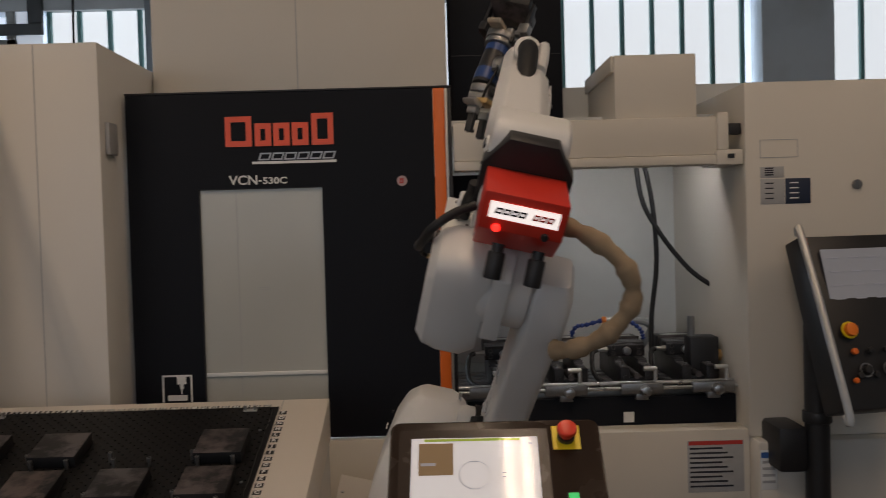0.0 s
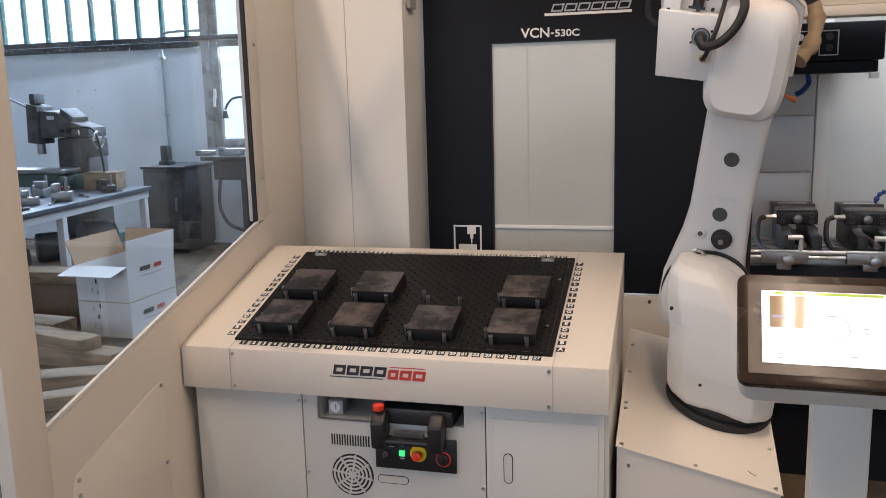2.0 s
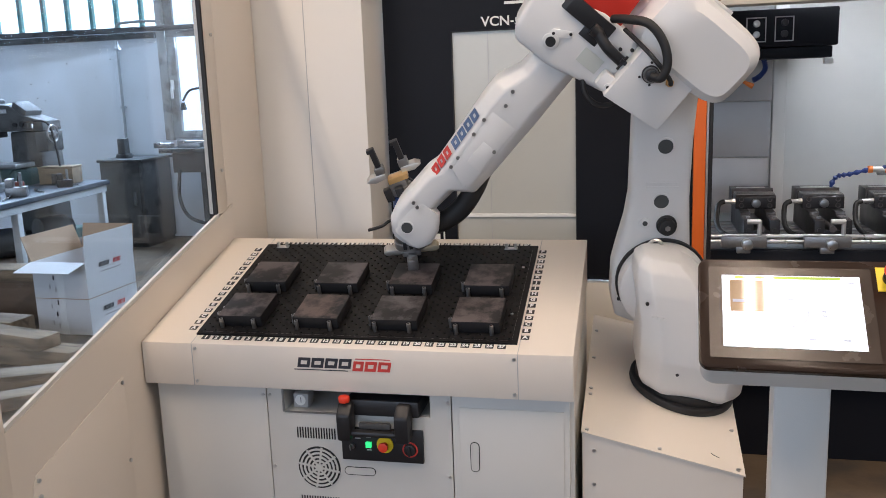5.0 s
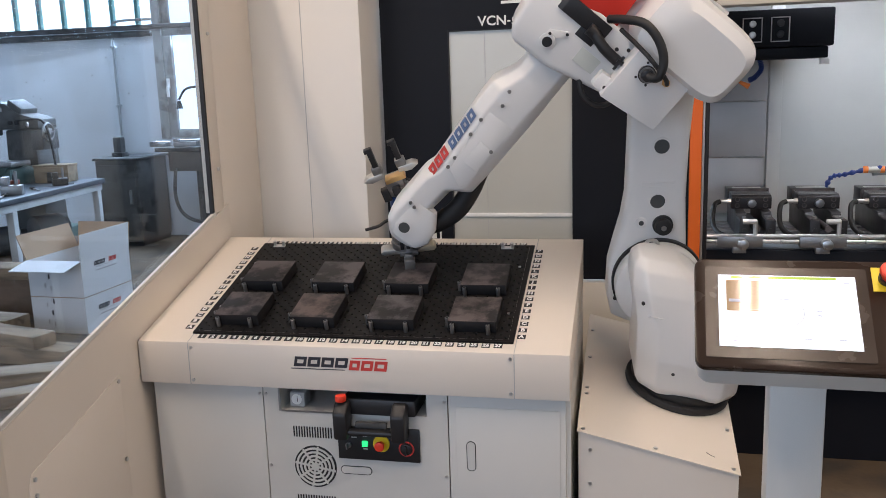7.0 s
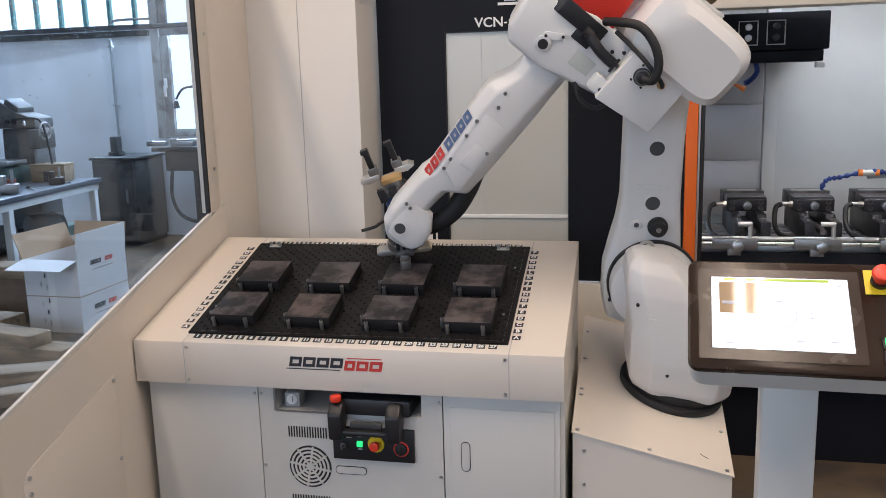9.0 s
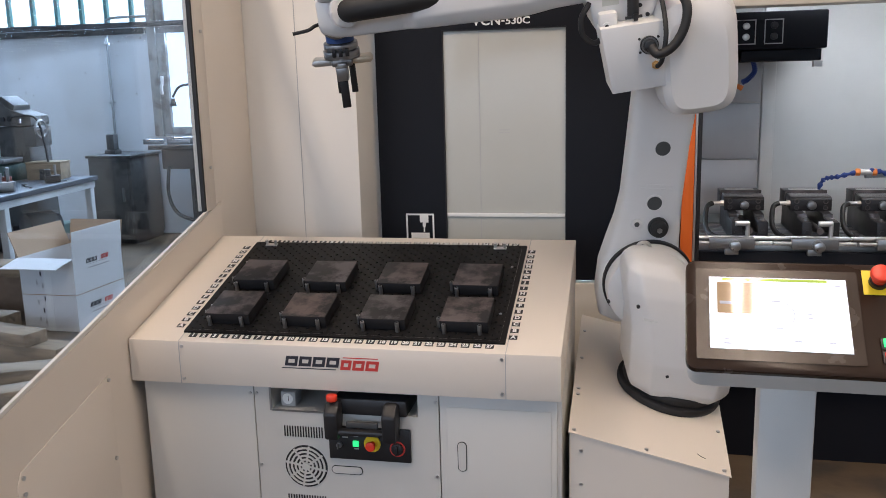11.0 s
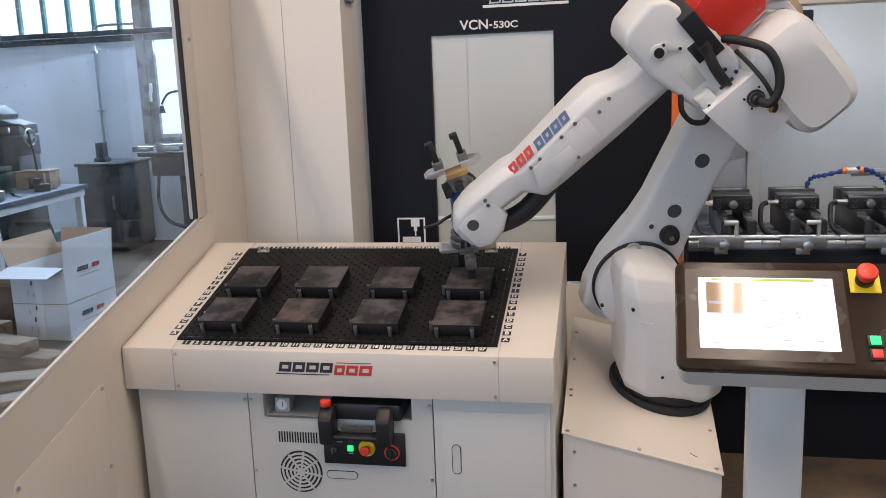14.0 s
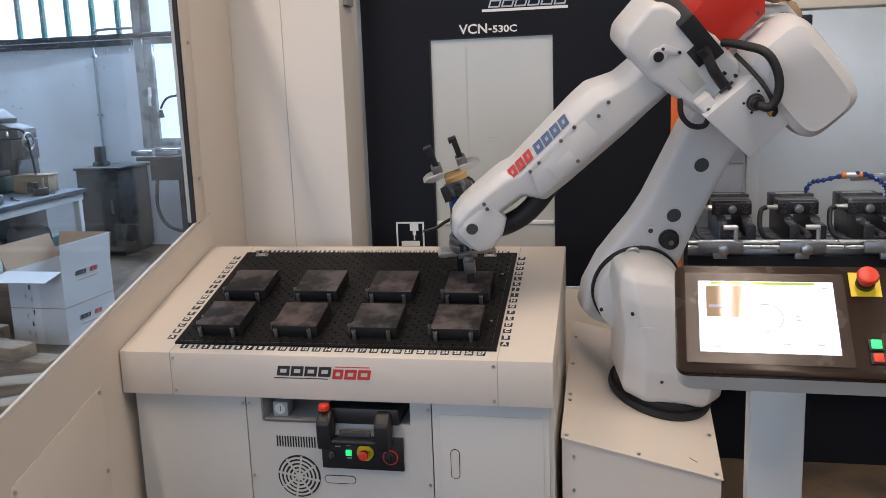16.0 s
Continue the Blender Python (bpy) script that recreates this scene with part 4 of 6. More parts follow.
part("top_box", bm_span((2.55, YD + 0.05, 2.276), (2.93, YD + 0.75, 2.575), 0.006), MACHINE_CREAM, mc, "cream box on top of the beam")
part("top_box_cap", bm_span((2.535, YD + 0.06, 2.50), (2.549, YD + 0.76, 2.575), 0.003), MACHINE_CREAM, mc)
part("spindle_column", bm_span((1.80, 1.95, 2.27), (2.40, 2.6, 3.6), 0.01), DOOR_BLACK, mc, "black column cover")
part("seam", bm_span((1.81, 1.947, 2.705), (2.39, 1.9495, 2.709)), BLACK, mc)

door_ob = part("sliding_door", joined(bm_span((0.300, YD, 0.845), (0.620, YD + 0.05, 2.44)), bm_span((1.191, YD, 0.845), (1.704, YD + 0.05, 2.44)),
                                      bm_span((0.620, YD, 2.006), (1.191, YD + 0.05, 2.44)), bm_span((0.620, YD, 0.845), (1.191, YD + 0.05, 0.95))), DOOR_BLACK, mc, "black sliding door with a tall window")
part("door_cap", bm_span((0.298, YD - 0.004, 2.441), (1.79, YD + 0.056, 2.450), 0.002), BLACK, door_ob)
part("window", bm_span((0.622, YD + 0.016, 0.953), (1.189, YD + 0.030, 2.004)), DOOR_GLASS, door_ob, "grey-green door window")
part("gasket", joined(bm_span((0.620, YD + 0.002, 2.001), (1.191, YD + 0.0155, 2.006)), bm_span((0.620, YD + 0.002, 0.95), (0.624, YD + 0.0155, 2.001)), bm_span((1.187, YD + 0.002, 0.95), (1.191, YD + 0.0155, 2.001))), RUBBER, door_ob)
part("window_seam", bm_span((0.788, YD + 0.0145, 0.955), (0.791, YD + 0.0158, 2.000)), LABEL_GREY, door_ob)
part("window_rail", bm_span((0.626, YD + 0.007, 1.140), (1.186, YD + 0.0155, 1.158), 0.003), WHITE, door_ob, "pale rail across the window")
part("sticker", joined(bm_box((0.05, 0.001, 0.004), (0.905, YD + 0.0152, 1.548)), bm_box((0.05, 0.001, 0.003), (0.905, YD + 0.0152, 1.537))), LABEL_GREY, door_ob)
part("orange_stripe", bm_span((1.706, YD - 0.002, 0.845), (1.758, YD + 0.05, 2.44), 0.002), ORANGE, door_ob, "orange edge stripe")
part("bright_edge", bm_span((1.760, YD + 0.004, 0.845), (1.770, YD + 0.05, 2.44), 0.002), ALU, door_ob, "bright metal edge")
part("dark_edge", bm_span((1.772, YD + 0.002, 0.845), (1.788, YD + 0.05, 2.44), 0.002), BLACK, door_ob)


def bars(*spans):
    return [bm_span((a, -0.0003 * k, b), (c, 0.004, d)) for k, (a, b, c, d) in enumerate(spans)]


def maker_logo(parent):
    """The red maker's mark as a row of plain open blocks."""
    red_mark = mat("red_door_mark", (0.95, 0.12, 0.05), 0.4)
    b, shapes = 0.026, []
    for x0, x1, h in ((0, 0.121, 0.138), (0.135, 0.210, 0.105), (0.220, 0.295, 0.105), (0.305, 0.380, 0.105), (0.395, 0.495, 0.145)):
        shapes.append(bars((x0, 0, x0 + b, h), (x1 - b, 0, x1, h), (x0 + b, 0, x1 - b, b), (x0 + b, h - b, x1 - b, h)))
    for k, shape in enumerate(shapes):
        part("maker_mark", joined(*shape), red_mark, parent, "large red maker's mark" if k == 0 else "", pose(0.753, YD - 0.0045, 2.195))


maker_logo(door_ob)
on = pose(1.072, YD - 0.0012, 2.148, 90, 0, 0)
part("silver_mark", slab_letters([0.052] * 6, 0.034, 0.35, 0.2, 0.2), SILVER_LOGO, door_ob, "silver mark below", on)
part("silver_line", bm_box((0.385, 0.012, 0.0014), (-0.008, -0.028, 0)), WHITE, door_ob, at=on)
lettering("model_text", "VCN", 0.131, 0.044, WHITE, door_ob, pose(0.830, YD - 0.001, 2.040, 90, 0, 0), 0.0008)
part("dash", bm_span((0.899, YD - 0.002, 2.034), (0.913, YD - 0.0005, 2.041)), WHITE, door_ob)
lettering("model_text", "530C", 0.110, 0.032, WHITE, door_ob, pose(0.973, YD - 0.001, 2.036, 90, 0, 0), 0.0008)
part("round_badge", bm_cyl(0.024, 0.003, (1.555, YD - 0.0015, 2.02), "Y", 32), mat("badge_pink_silver", (0.5, 0.33, 0.32), 0.4), door_ob, "small round badge")
part("badge_mark", slab_letters([0.018], 0.024, 0.1), RED_LOGO, door_ob, at=pose(1.552, YD - 0.0035, 2.02, 90, 0, 0))
icon = part("pictogram", joined(bm_span((0.424, YD - 0.002, 1.03), (0.432, YD - 0.0005, 1.155)), bm_span((0.554, YD - 0.002, 1.03), (0.562, YD - 0.0005, 1.155)), bm_span((0.432, YD - 0.002, 1.147), (0.554, YD - 0.0005, 1.155)),
                                bm_span((0.492, YD - 0.002, 1.112), (0.534, YD - 0.0005, 1.147)), bm_span((0.505, YD - 0.002, 1.09), (0.521, YD - 0.0005, 1.112)), bm_span((0.510, YD - 0.002, 1.066), (0.516, YD - 0.0005, 1.09)),
                                bm_span((0.448, YD - 0.002, 1.036), (0.538, YD - 0.0005, 1.062))), WHITE, door_ob, "white milling pictogram")

# inside of the work space
part("inner_back", bm_span((1.30, 2.45, 0.4), (3.6, 2.49, 2.6)), INNER, mc)
part("inner_side", bm_span((3.135, YD + 0.12, 0.4), (3.175, 2.45, 2.05)), INNER, mc)
part("inner_roof", bm_span((1.30, YD + 0.36, 2.30), (3.13, 2.45, 2.33)), INNER, mc)
for i, (z0, z1) in enumerate(((1.02, 1.32), (1.325, 1.62), (1.625, 1.92))):
    part("guard_plate", bm_span((1.62, 2.22 - 0.012 * i, z0), (2.15, 2.24 - 0.012 * i, z1), 0.004), mat("grey_guard_sheet", (0.50, 0.51, 0.53), 0.4, metal=0.3, var=0.1) if i == 0 else bpy.data.materials["grey_guard_sheet"], mc, "grey telescopic guard plate")
part("guard_post", bm_span((2.16, 2.2, 0.98), (2.225, 2.26, 2.25), 0.004), INNER, mc)
part("front_apron", bm_span((1.79, YD + 0.13, 0.60), (3.13, YD + 0.17, 0.965), 0.004), DOOR_BLACK, mc, "black apron under the work table")
part("pictogram", bm_span((2.575, YD + 0.126, 0.845), (2.625, YD + 0.129, 0.895)), WHITE, mc, "small white label")
wt = part("work_table", bm_span((1.55, 1.55, 0.90), (3.12, 2.15, 0.985), 0.005), STEEL_MID, mc, "slotted steel work table")
for k in range(5):
    part("table_rib", bm_span((1.55, 1.60 + 0.1 * k, 0.985), (3.12, 1.655 + 0.1 * k, 0.998), 0.002), STEEL_MID, wt)
# glowing strip added at the place of the assumed interior lamp
part("fill_strip", bm_span((2.05, 1.71, 2.272), (2.95, 1.79, 2.298), 0.003), glow("fill_strip_glow", (0.92, 0.97, 1.0), 2.0), mc, "glowing strip added to brighten the machine's inside")
part("chip_tray", bm_span((1.55, YD + 0.18, 0.84), (3.12, 1.54, 0.86)), DOOR_BLACK, mc)
part("table_pipe", bm_cyl(0.012, 1.36, (2.44, 1.46, 1.025), "X", 14), STEEL, mc, "bright coolant pipe")
head = part("spindle_head", bm_span((1.66, 1.72, 1.885), (2.37, 2.3, 2.06), 0.008), DOOR_BLACK, mc, "black spindle head above the table")
part("lower_cover", bm_span((1.99, 1.74, 1.83), (2.35, 1.98, 1.883), 0.006), DOOR_BLACK, head)
part("collar", bm_cyl(0.075, 0.06, (1.90, 1.86, 1.855), "Z", 28, bevel=0.006), ALU, head)
part("nose", bm_cyl(0.05, 0.03, (1.90, 1.86, 1.812), "Z", 24), STEEL_MID, head)
for x, w in ((2.005, 0.09), (2.13, 0.085)):
    part("frame", joined(bm_span((x - w / 2, 1.716, 1.91), (x - w / 2 + 0.005, 1.719, 2.025)), bm_span((x + w / 2 - 0.005, 1.716, 1.91), (x + w / 2, 1.719, 2.025)),
                         bm_span((x - w / 2, 1.716, 1.91), (x + w / 2, 1.719, 1.915)), bm_span((x - w / 2, 1.716, 2.02), (x + w / 2, 1.719, 2.025))), LABEL_GREY, head)
    for z in (1.945, 1.995):
        part("knob", bm_cyl(0.016, 0.02, (x, 1.71, z), "Y", 18, bevel=0.003), BLACK if w < 0.088 else ALU, head)
part("hook", joined(bm_span((2.31, 1.70, 1.80), (2.35, 1.74, 1.828), 0.003)), WHITE, head)


def segment_hose(parent, pts, name="coolant_hose"):
    curve = bm_tube(pts, lambda u: 0.0105 + 0.0035 * math.cos(u * 130), 10, 28)
    return part(name, curve, BLUE_HOSE, parent, "blue segmented coolant hose")


segment_hose(head, [(2.05, 1.80, 1.84), (2.06, 1.78, 1.79), (2.03, 1.76, 1.75), (2.0, 1.75, 1.735)])
part("nozzle", bm_cyl(0.014, 0.06, (0, 0, 0), "X", 12, r2=0.006), mat("orange_nozzle", (0.85, 0.25, 0.05), 0.4), head, "orange nozzle", pose(1.975, 1.745, 1.72, 0, -28, 180))


VICE_DARK = mat("blackened_steel", (0.030, 0.030, 0.033), 0.38, metal=0.35, var=0.3, scale=14, bump=0.1, spec=0.35)


def machine_vice(x):
    v = thing("machine_vice", "dark steel machine vice bolted to the work table", "vice", pose(x, 1.80, 0.998), "vices on the work table")
    part("body", bm_span((-0.036, -0.285, 0), (0.036, 0.25, 0.045), 0.002), VICE_DARK, v)
    for sx in (-1, 1):
        part("rail", bm_prism([(-0.31, 0.0), (0.25, 0.0), (0.25, 0.115), (-0.16, 0.115), (-0.175, 0.098), (-0.31, 0.098)], 0.044, "X", 0.0365 if sx > 0 else -0.0805, 0.002), VICE_DARK, v)
        part("rail_edge", bm_span((sx * 0.060 - 0.017, -0.30, 0.0985), (sx * 0.060 + 0.017, -0.18, 0.101), 0.001), STEEL_DARK, v)
        part("rail_bolt", bm_cyl(0.011, 0.004, (sx * 0.058, -0.312, 0.05), "Y", 12), BLACK, v)
    part("moving_jaw", bm_prism([(-0.07, 0.116), (0.06, 0.116), (0.06, 0.182), (-0.055, 0.182), (-0.07, 0.172)], 0.188, "X", -0.094, 0.003), VICE_DARK, v)
    part("jaw_top", bm_span((-0.092, -0.052, 0.1825), (0.092, 0.058, 0.187), 0.002), STEEL_MID, v, "bright ground jaw top")
    for k in range(2):
        part("top_slot", bm_span((-0.086, -0.03 + 0.05 * k, 0.1872), (0.086, -0.025 + 0.05 * k, 0.1880)), BLACK, v)
    part("fixed_jaw", bm_span((-0.098, 0.09, 0.116), (0.098, 0.23, 0.192), 0.003), VICE_DARK, v)
    part("jaw_plate", bm_span((-0.099, 0.072, 0.13), (0.099, 0.089, 0.199), 0.002), STEEL_DARK, v)
    part("label_strip", bm_span((-0.07, 0.13, 0.1925), (0.07, 0.17, 0.195), 0.001), ALU, v)
    for bx in (-0.066, 0.066):
        for bz in (0.132, 0.162):
            r = part("bolt_ring", bm_ring(0.008, 0.012, 0.004, (0, 0, 0), 16), STEEL_DARK, v, "", pose(bx, -0.0705, bz))
            part("bolt_hole", bm_cyl(0.008, 0.003, (0, 0.001, 0), "Y", 12), BLACK, r)
    part("screw", bm_cyl(0.015, 0.19, (0, -0.21, 0.055), "Y", 14), STEEL_DARK, v)
    part("nut", bm_cyl(0.021, 0.03, (0, -0.083, 0.145), "Y", 16, bevel=0.003), STEEL_MID, v)
    part("fitting", joined(bm_cyl(0.011, 0.07, (-0.115, -0.05, 0.15), "X", 12), bm_cyl(0.015, 0.02, (-0.10, -0.05, 0.15), "X", 6)), STEEL, v)
    part("hose", bm_tube([(-0.145, -0.05, 0.15), (-0.175, -0.07, 0.13), (-0.185, -0.16, 0.05), (-0.15, -0.26, 0.02), (-0.05, -0.335, 0.03)], 0.012), RUBBER, v)
    for bx in (-0.06, 0.06):
        part("bolt", bm_cyl(0.010, 0.012, (bx * 0.95, -0.27, 0.104), "Z", 8), STEEL_MID, v)
    return v


vice = machine_vice(2.03)
for x in (2.34, 2.66, 2.96):
    copy_thing(vice, pose(x, 1.80, 0.998))


def clamp_bar(x):
    c = thing("clamp_bar", "grey steel stop bar on a bright rod along the table", "clamp", pose(x, YD + 0.105, 1.012), "stop bars along the table")
    part("bar", bm_box((0.20, 0.035, 0.05), (0, 0, 0), 0.003), STEEL_MID, c)
    part("knob", bm_cyl(0.024, 0.05, (0.01, -0.04, -0.006), "Y", 20, bevel=0.004), STEEL, c)
    for s in (-1, 1):
        part("rod", bm_cyl(0.009, 0.075, (s * 0.138, 0, 0), "X", 12), STEEL, c)
    part("valve", joined(bm_cyl(0.010, 0.07, (0.07, 0.02, 0.06), "Z", 12), bm_cyl(0.012, 0.06, (0.045, 0.02, 0.088), "X", 12)), ALU, c)
    part("foot", bm_box((0.06, 0.03, 0.03), (0, 0.006, -0.040), 0.002), STEEL_MID, c)
    return c


bar = clamp_bar(1.942)
for x in (2.30, 2.66, 3.0):
    copy_thing(bar, pose(x, YD + 0.105, 1.012))
hose_thing = thing("coolant_line", "blue segmented coolant hose arching over the vices", "hose", pose(0, 0, 0))
segment_hose(hose_thing, [(2.40, 1.95, 1.01), (2.42, 1.94, 1.22), (2.5, 1.92, 1.26), (2.66, 1.9, 1.29), (2.76, 1.88, 1.24), (2.78, 1.86, 1.18)], "hose")
part("joint", bm_cyl(0.016, 0.055, (2.62, 1.905, 1.283), "X", 14), ALU, hose_thing, "metal hose joint")
for x in (2.582, 2.658):
    part("collar", bm_cyl(0.018, 0.022, (x, 1.905, 1.283), "X", 14, bevel=0.003), bpy.data.materials["orange_nozzle"], hose_thing, "orange hose collar")
part("hose_end", bm_tube([(2.72, 1.95, 1.01), (2.80, 1.95, 1.15), (2.84, 1.94, 1.23), (2.78, 1.93, 1.27), (2.62, 1.92, 1.27)], 0.02), PIPE_GREY, hose_thing, "grey hose")
for name, pts in (("power_cable", [(2.78, 2.0, 2.3), (2.80, 1.95, 1.95), (2.88, 1.9, 1.75), (3.02, 1.85, 1.55), (3.14, 1.8, 1.45)]), ("power_cable", [(2.79, 2.02, 2.3), (2.86, 1.97, 1.95), (2.88, 1.95, 1.6), (2.84, 1.92, 1.3), (2.83, 1.9, 1.1)])):
    c = thing(name, "black cable hanging inside the machine", "cable", pose(0, 0, 0), "cables in the machine")
    part("cable", bm_tube(pts, 0.013), RUBBER, c)
motor = thing("clamp_motor", "small black motor block beside the vice", "motor", pose(3.03, 1.65, 1.0))
part("body", bm_span((-0.08, -0.06, 0), (0.06, 0.06, 0.22), 0.006), BLACK, motor)
part("shaft", bm_cyl(0.018, 0.1, (-0.06, 0, 0.27), "Z", 14), STEEL_MID, motor)
part("cap", bm_cyl(0.03, 0.04, (0.07, 0, 0.12), "X", 14), BRASS, motor)
chips = bmesh.new()
for i in range(260):
    x, y = random.uniform(1.8, 3.1), random.uniform(1.44, 1.75)
    s = random.uniform(0.004, 0.012)
    m = pose(x, y, 1.003 if y > 1.55 else 0.866, random.uniform(0, 180), random.uniform(0, 180), random.uniform(0, 180))
    q = [chips.verts.new(m @ Vector(p)) for p in ((0, 0, 0), (s, 0, 0), (s, s * 0.4, s * 0.3), (0, s * 0.4, 0))]
    chips.faces.new(q)
tagged(part("metal_chips", chips, STEEL_MID), "loose metal chips strewn in the machine", "chips", kind="stuff")

# signs on the machine
s1 = part("warning_sign", bm_span((2.835, YD - 0.0225, 0.545), (3.095, YD - 0.0205, 0.785), 0.001), LABEL_GREY, mc, "grey warning sign with a red header")
part("header", bm_span((2.84, YD - 0.024, 0.765), (3.09, YD - 0.0228, 0.783)), RED_LOGO, s1)
for k in range(9):
    part("text_line", bm_span((2.845, YD - 0.0236, 0.745 - 0.022 * k), (2.845 + 0.2 * (0.75 + 0.25 * ((k * 7) % 3) / 2), YD - 0.0228, 0.753 - 0.022 * k)), DARK_LOGO, s1)
s2 = part("warning_sign", bm_span((3.135, YD - 0.1225, 0.58), (3.21, YD - 0.1205, 0.76), 0.001), WHITE, mc, "small sign with a blue header")
part("header", bm_span((3.137, YD - 0.124, 0.725), (3.208, YD - 0.1228, 0.75)), mat("blue_sign_print", (0.05, 0.14, 0.4), 0.4), s2)
for k in range(4):
    part("text_line", bm_span((3.143, YD - 0.1238, 0.70 - 0.03 * k), (3.20, YD - 0.1228, 0.712 - 0.03 * k)), LABEL_GREY, s2)
for a, b, c, d, m, lab in ((3.182, 1.985, 3.29, 2.035, LABEL_GREY, "small grey rating plate"), (3.182, 1.865, 3.292, 1.98, LABEL_GREY, "plate with a line drawing"), (3.295, 1.865, 3.41, 1.98, mat("dark_blue_plate", (0.02, 0.03, 0.06), 0.4), "dark plate with small marks")):
    s = part("info_plate", bm_span((a, YD - 0.0525, b), (c, YD - 0.0505, d), 0.001), m, mc, lab)
    part("marks", joined(*[bm_span((a + 0.02, YD - 0.0536, b + (d - b) * (0.2 + 0.2 * k)), (a + 0.06, YD - 0.0528, b + (d - b) * (0.2 + 0.2 * k) + 0.006)) for k in range(4)]), WHITE if "dark" in lab else DARK_LOGO, s)
part("cover_frame", joined(bm_span((3.182, YD - 0.0515, 2.155), (3.355, YD - 0.0505, 2.158)), bm_span((3.182, YD - 0.0515, 2.075), (3.355, YD - 0.0505, 2.078)), bm_span((3.182, YD - 0.0515, 2.078), (3.185, YD - 0.0505, 2.155)), bm_span((3.352, YD - 0.0515, 2.078), (3.355, YD - 0.0505, 2.155))), LABEL_GREY, mc)
part("lock", joined(bm_cyl(0.022, 0.012, (3.62, YD - 0.056, 1.945), "Y", 20), bm_box((0.008, 0.012, 0.035), (3.62, YD - 0.066, 1.945))), STEEL_MID, mc, "round key lock")

# operator panel on its arm
OP_TURN = pose(0, 0, 0, -20, 0, 12)
op = thing("operator_panel", "black machine operator panel with screen and buttons on an arm", "control panel", pose(3.30, 0.90, 1.35) @ OP_TURN)
part("body", bm_prism([(-0.02, -0.36), (0.13, -0.36), (0.13, 0.40), (0.02, 0.40)], 0.5, "X", 0.0, 0.01), BLACK, op)
part("screen", bm_box((0.40, 0.003, 0.30), (0, 0, 0)), SCREEN_DIM, op, "lit pale screen", pose(0.27, 0.003, 0.18, 2.9, 0, 0))
for k in range(16):
    part("screen_mark", bm_box((0.05, 0.002, 0.004), (-0.15 + 0.1 * (k % 4), -0.002, 0.11 - 0.06 * (k // 4))), SCREEN_GREY, op, "", pose(0.27, 0.0, 0.18, 2.9, 0, 0))
part("side_bar", bm_tube([(-0.02, -0.01, 0.39), (-0.02, -0.03, 0.37), (-0.02, -0.06, -0.35), (-0.02, -0.03, -0.38)], 0.017), ALU, op, "bright grip bar")
part("orange_edge", bm_span((0.002, -0.018, -0.05), (0.012, 0.02, 0.38), 0.002), ORANGE, op)
part("stop_button", bm_cyl(0.028, 0.03, (0.10, -0.035, -0.03), "Y", 22, bevel=0.005), mat("orange_stop", (0.9, 0.22, 0.02), 0.4), op, "orange-red stop button")
for k in range(8):
    part("button", bm_cyl(0.014, 0.016, (0.10 + 0.075 * (k % 4), -0.028, -0.12 - 0.10 * (k // 4)), "Y", 14, bevel=0.003), BLACK if k % 3 else ORANGE, op)
for k in range(3):
    part("knob_ring", bm_ring(0.024, 0.030, 0.004, (0.13 + 0.11 * k, -0.030, -0.20), 24), STEEL_MID, op, "pale dial ring round a black knob")
    part("knob", bm_cyl(0.018, 0.03, (0.13 + 0.11 * k, -0.036, -0.20), "Y", 18, bevel=0.004), BLACK, op)
part("button", bm_cyl(0.012, 0.014, (0.07, -0.034, -0.24), "Y", 14, bevel=0.003), ORANGE, op, "lit orange button")
part("stop_collar", bm_cyl(0.036, 0.008, (0.10, -0.026, -0.03), "Y", 24), YELLOW, op, "yellow stop collar")
part("arm", joined(bm_tube([(0.05, 0.18, -1.0), (0.05, 0.18, -0.02)], 0.052, 18), bm_cyl(0.062, 0.05, (0.05, 0.18, -0.42), "Z", 24, bevel=0.006), bm_cyl(0.052, 0.02, (0.05, 0.18, -0.012), "Z", 18, r2=0.03),
                   bm_span((-0.13, 0.15, -0.66), (0.0, 0.40, -0.46), 0.02)), BLACK, op, "black support arm", OP_TURN.inverted())

# ---- robot platform ----
BASE = (1.602, 0.447, 0.647)      # foot of the robot's first axis
NX, NY = 0.2346, -0.1891          # the mounting plate leans to the operator's right


def zp(x, y):
    return BASE[2] - NX * (x - BASE[0]) - NY * (y - BASE[1])


plat = thing("robot_platform", "cream sheet-metal pedestal with a slanted top under the robot", "pedestal")


def bm_platform(x0, x1, y0, y1, drop0, drop1):
    bm = bmesh.new()
    pts = [(x0, y0), (x1, y0), (x1, y1), (x0, y1)]
    top = [bm.verts.new((x, y, zp(x, y) + drop0)) for x, y in pts]
    low = [bm.verts.new((x, y, zp(x, y) + drop1 if drop1 is not None else 0.02)) for x, y in pts]
    bm.faces.new(top), bm.faces.new(low[::-1])
    for i in range(4):
        bm.faces.new((low[i], low[(i + 1) % 4], top[(i + 1) % 4], top[i]))
    bmesh.ops.recalc_face_normals(bm, faces=bm.faces)
    return bm


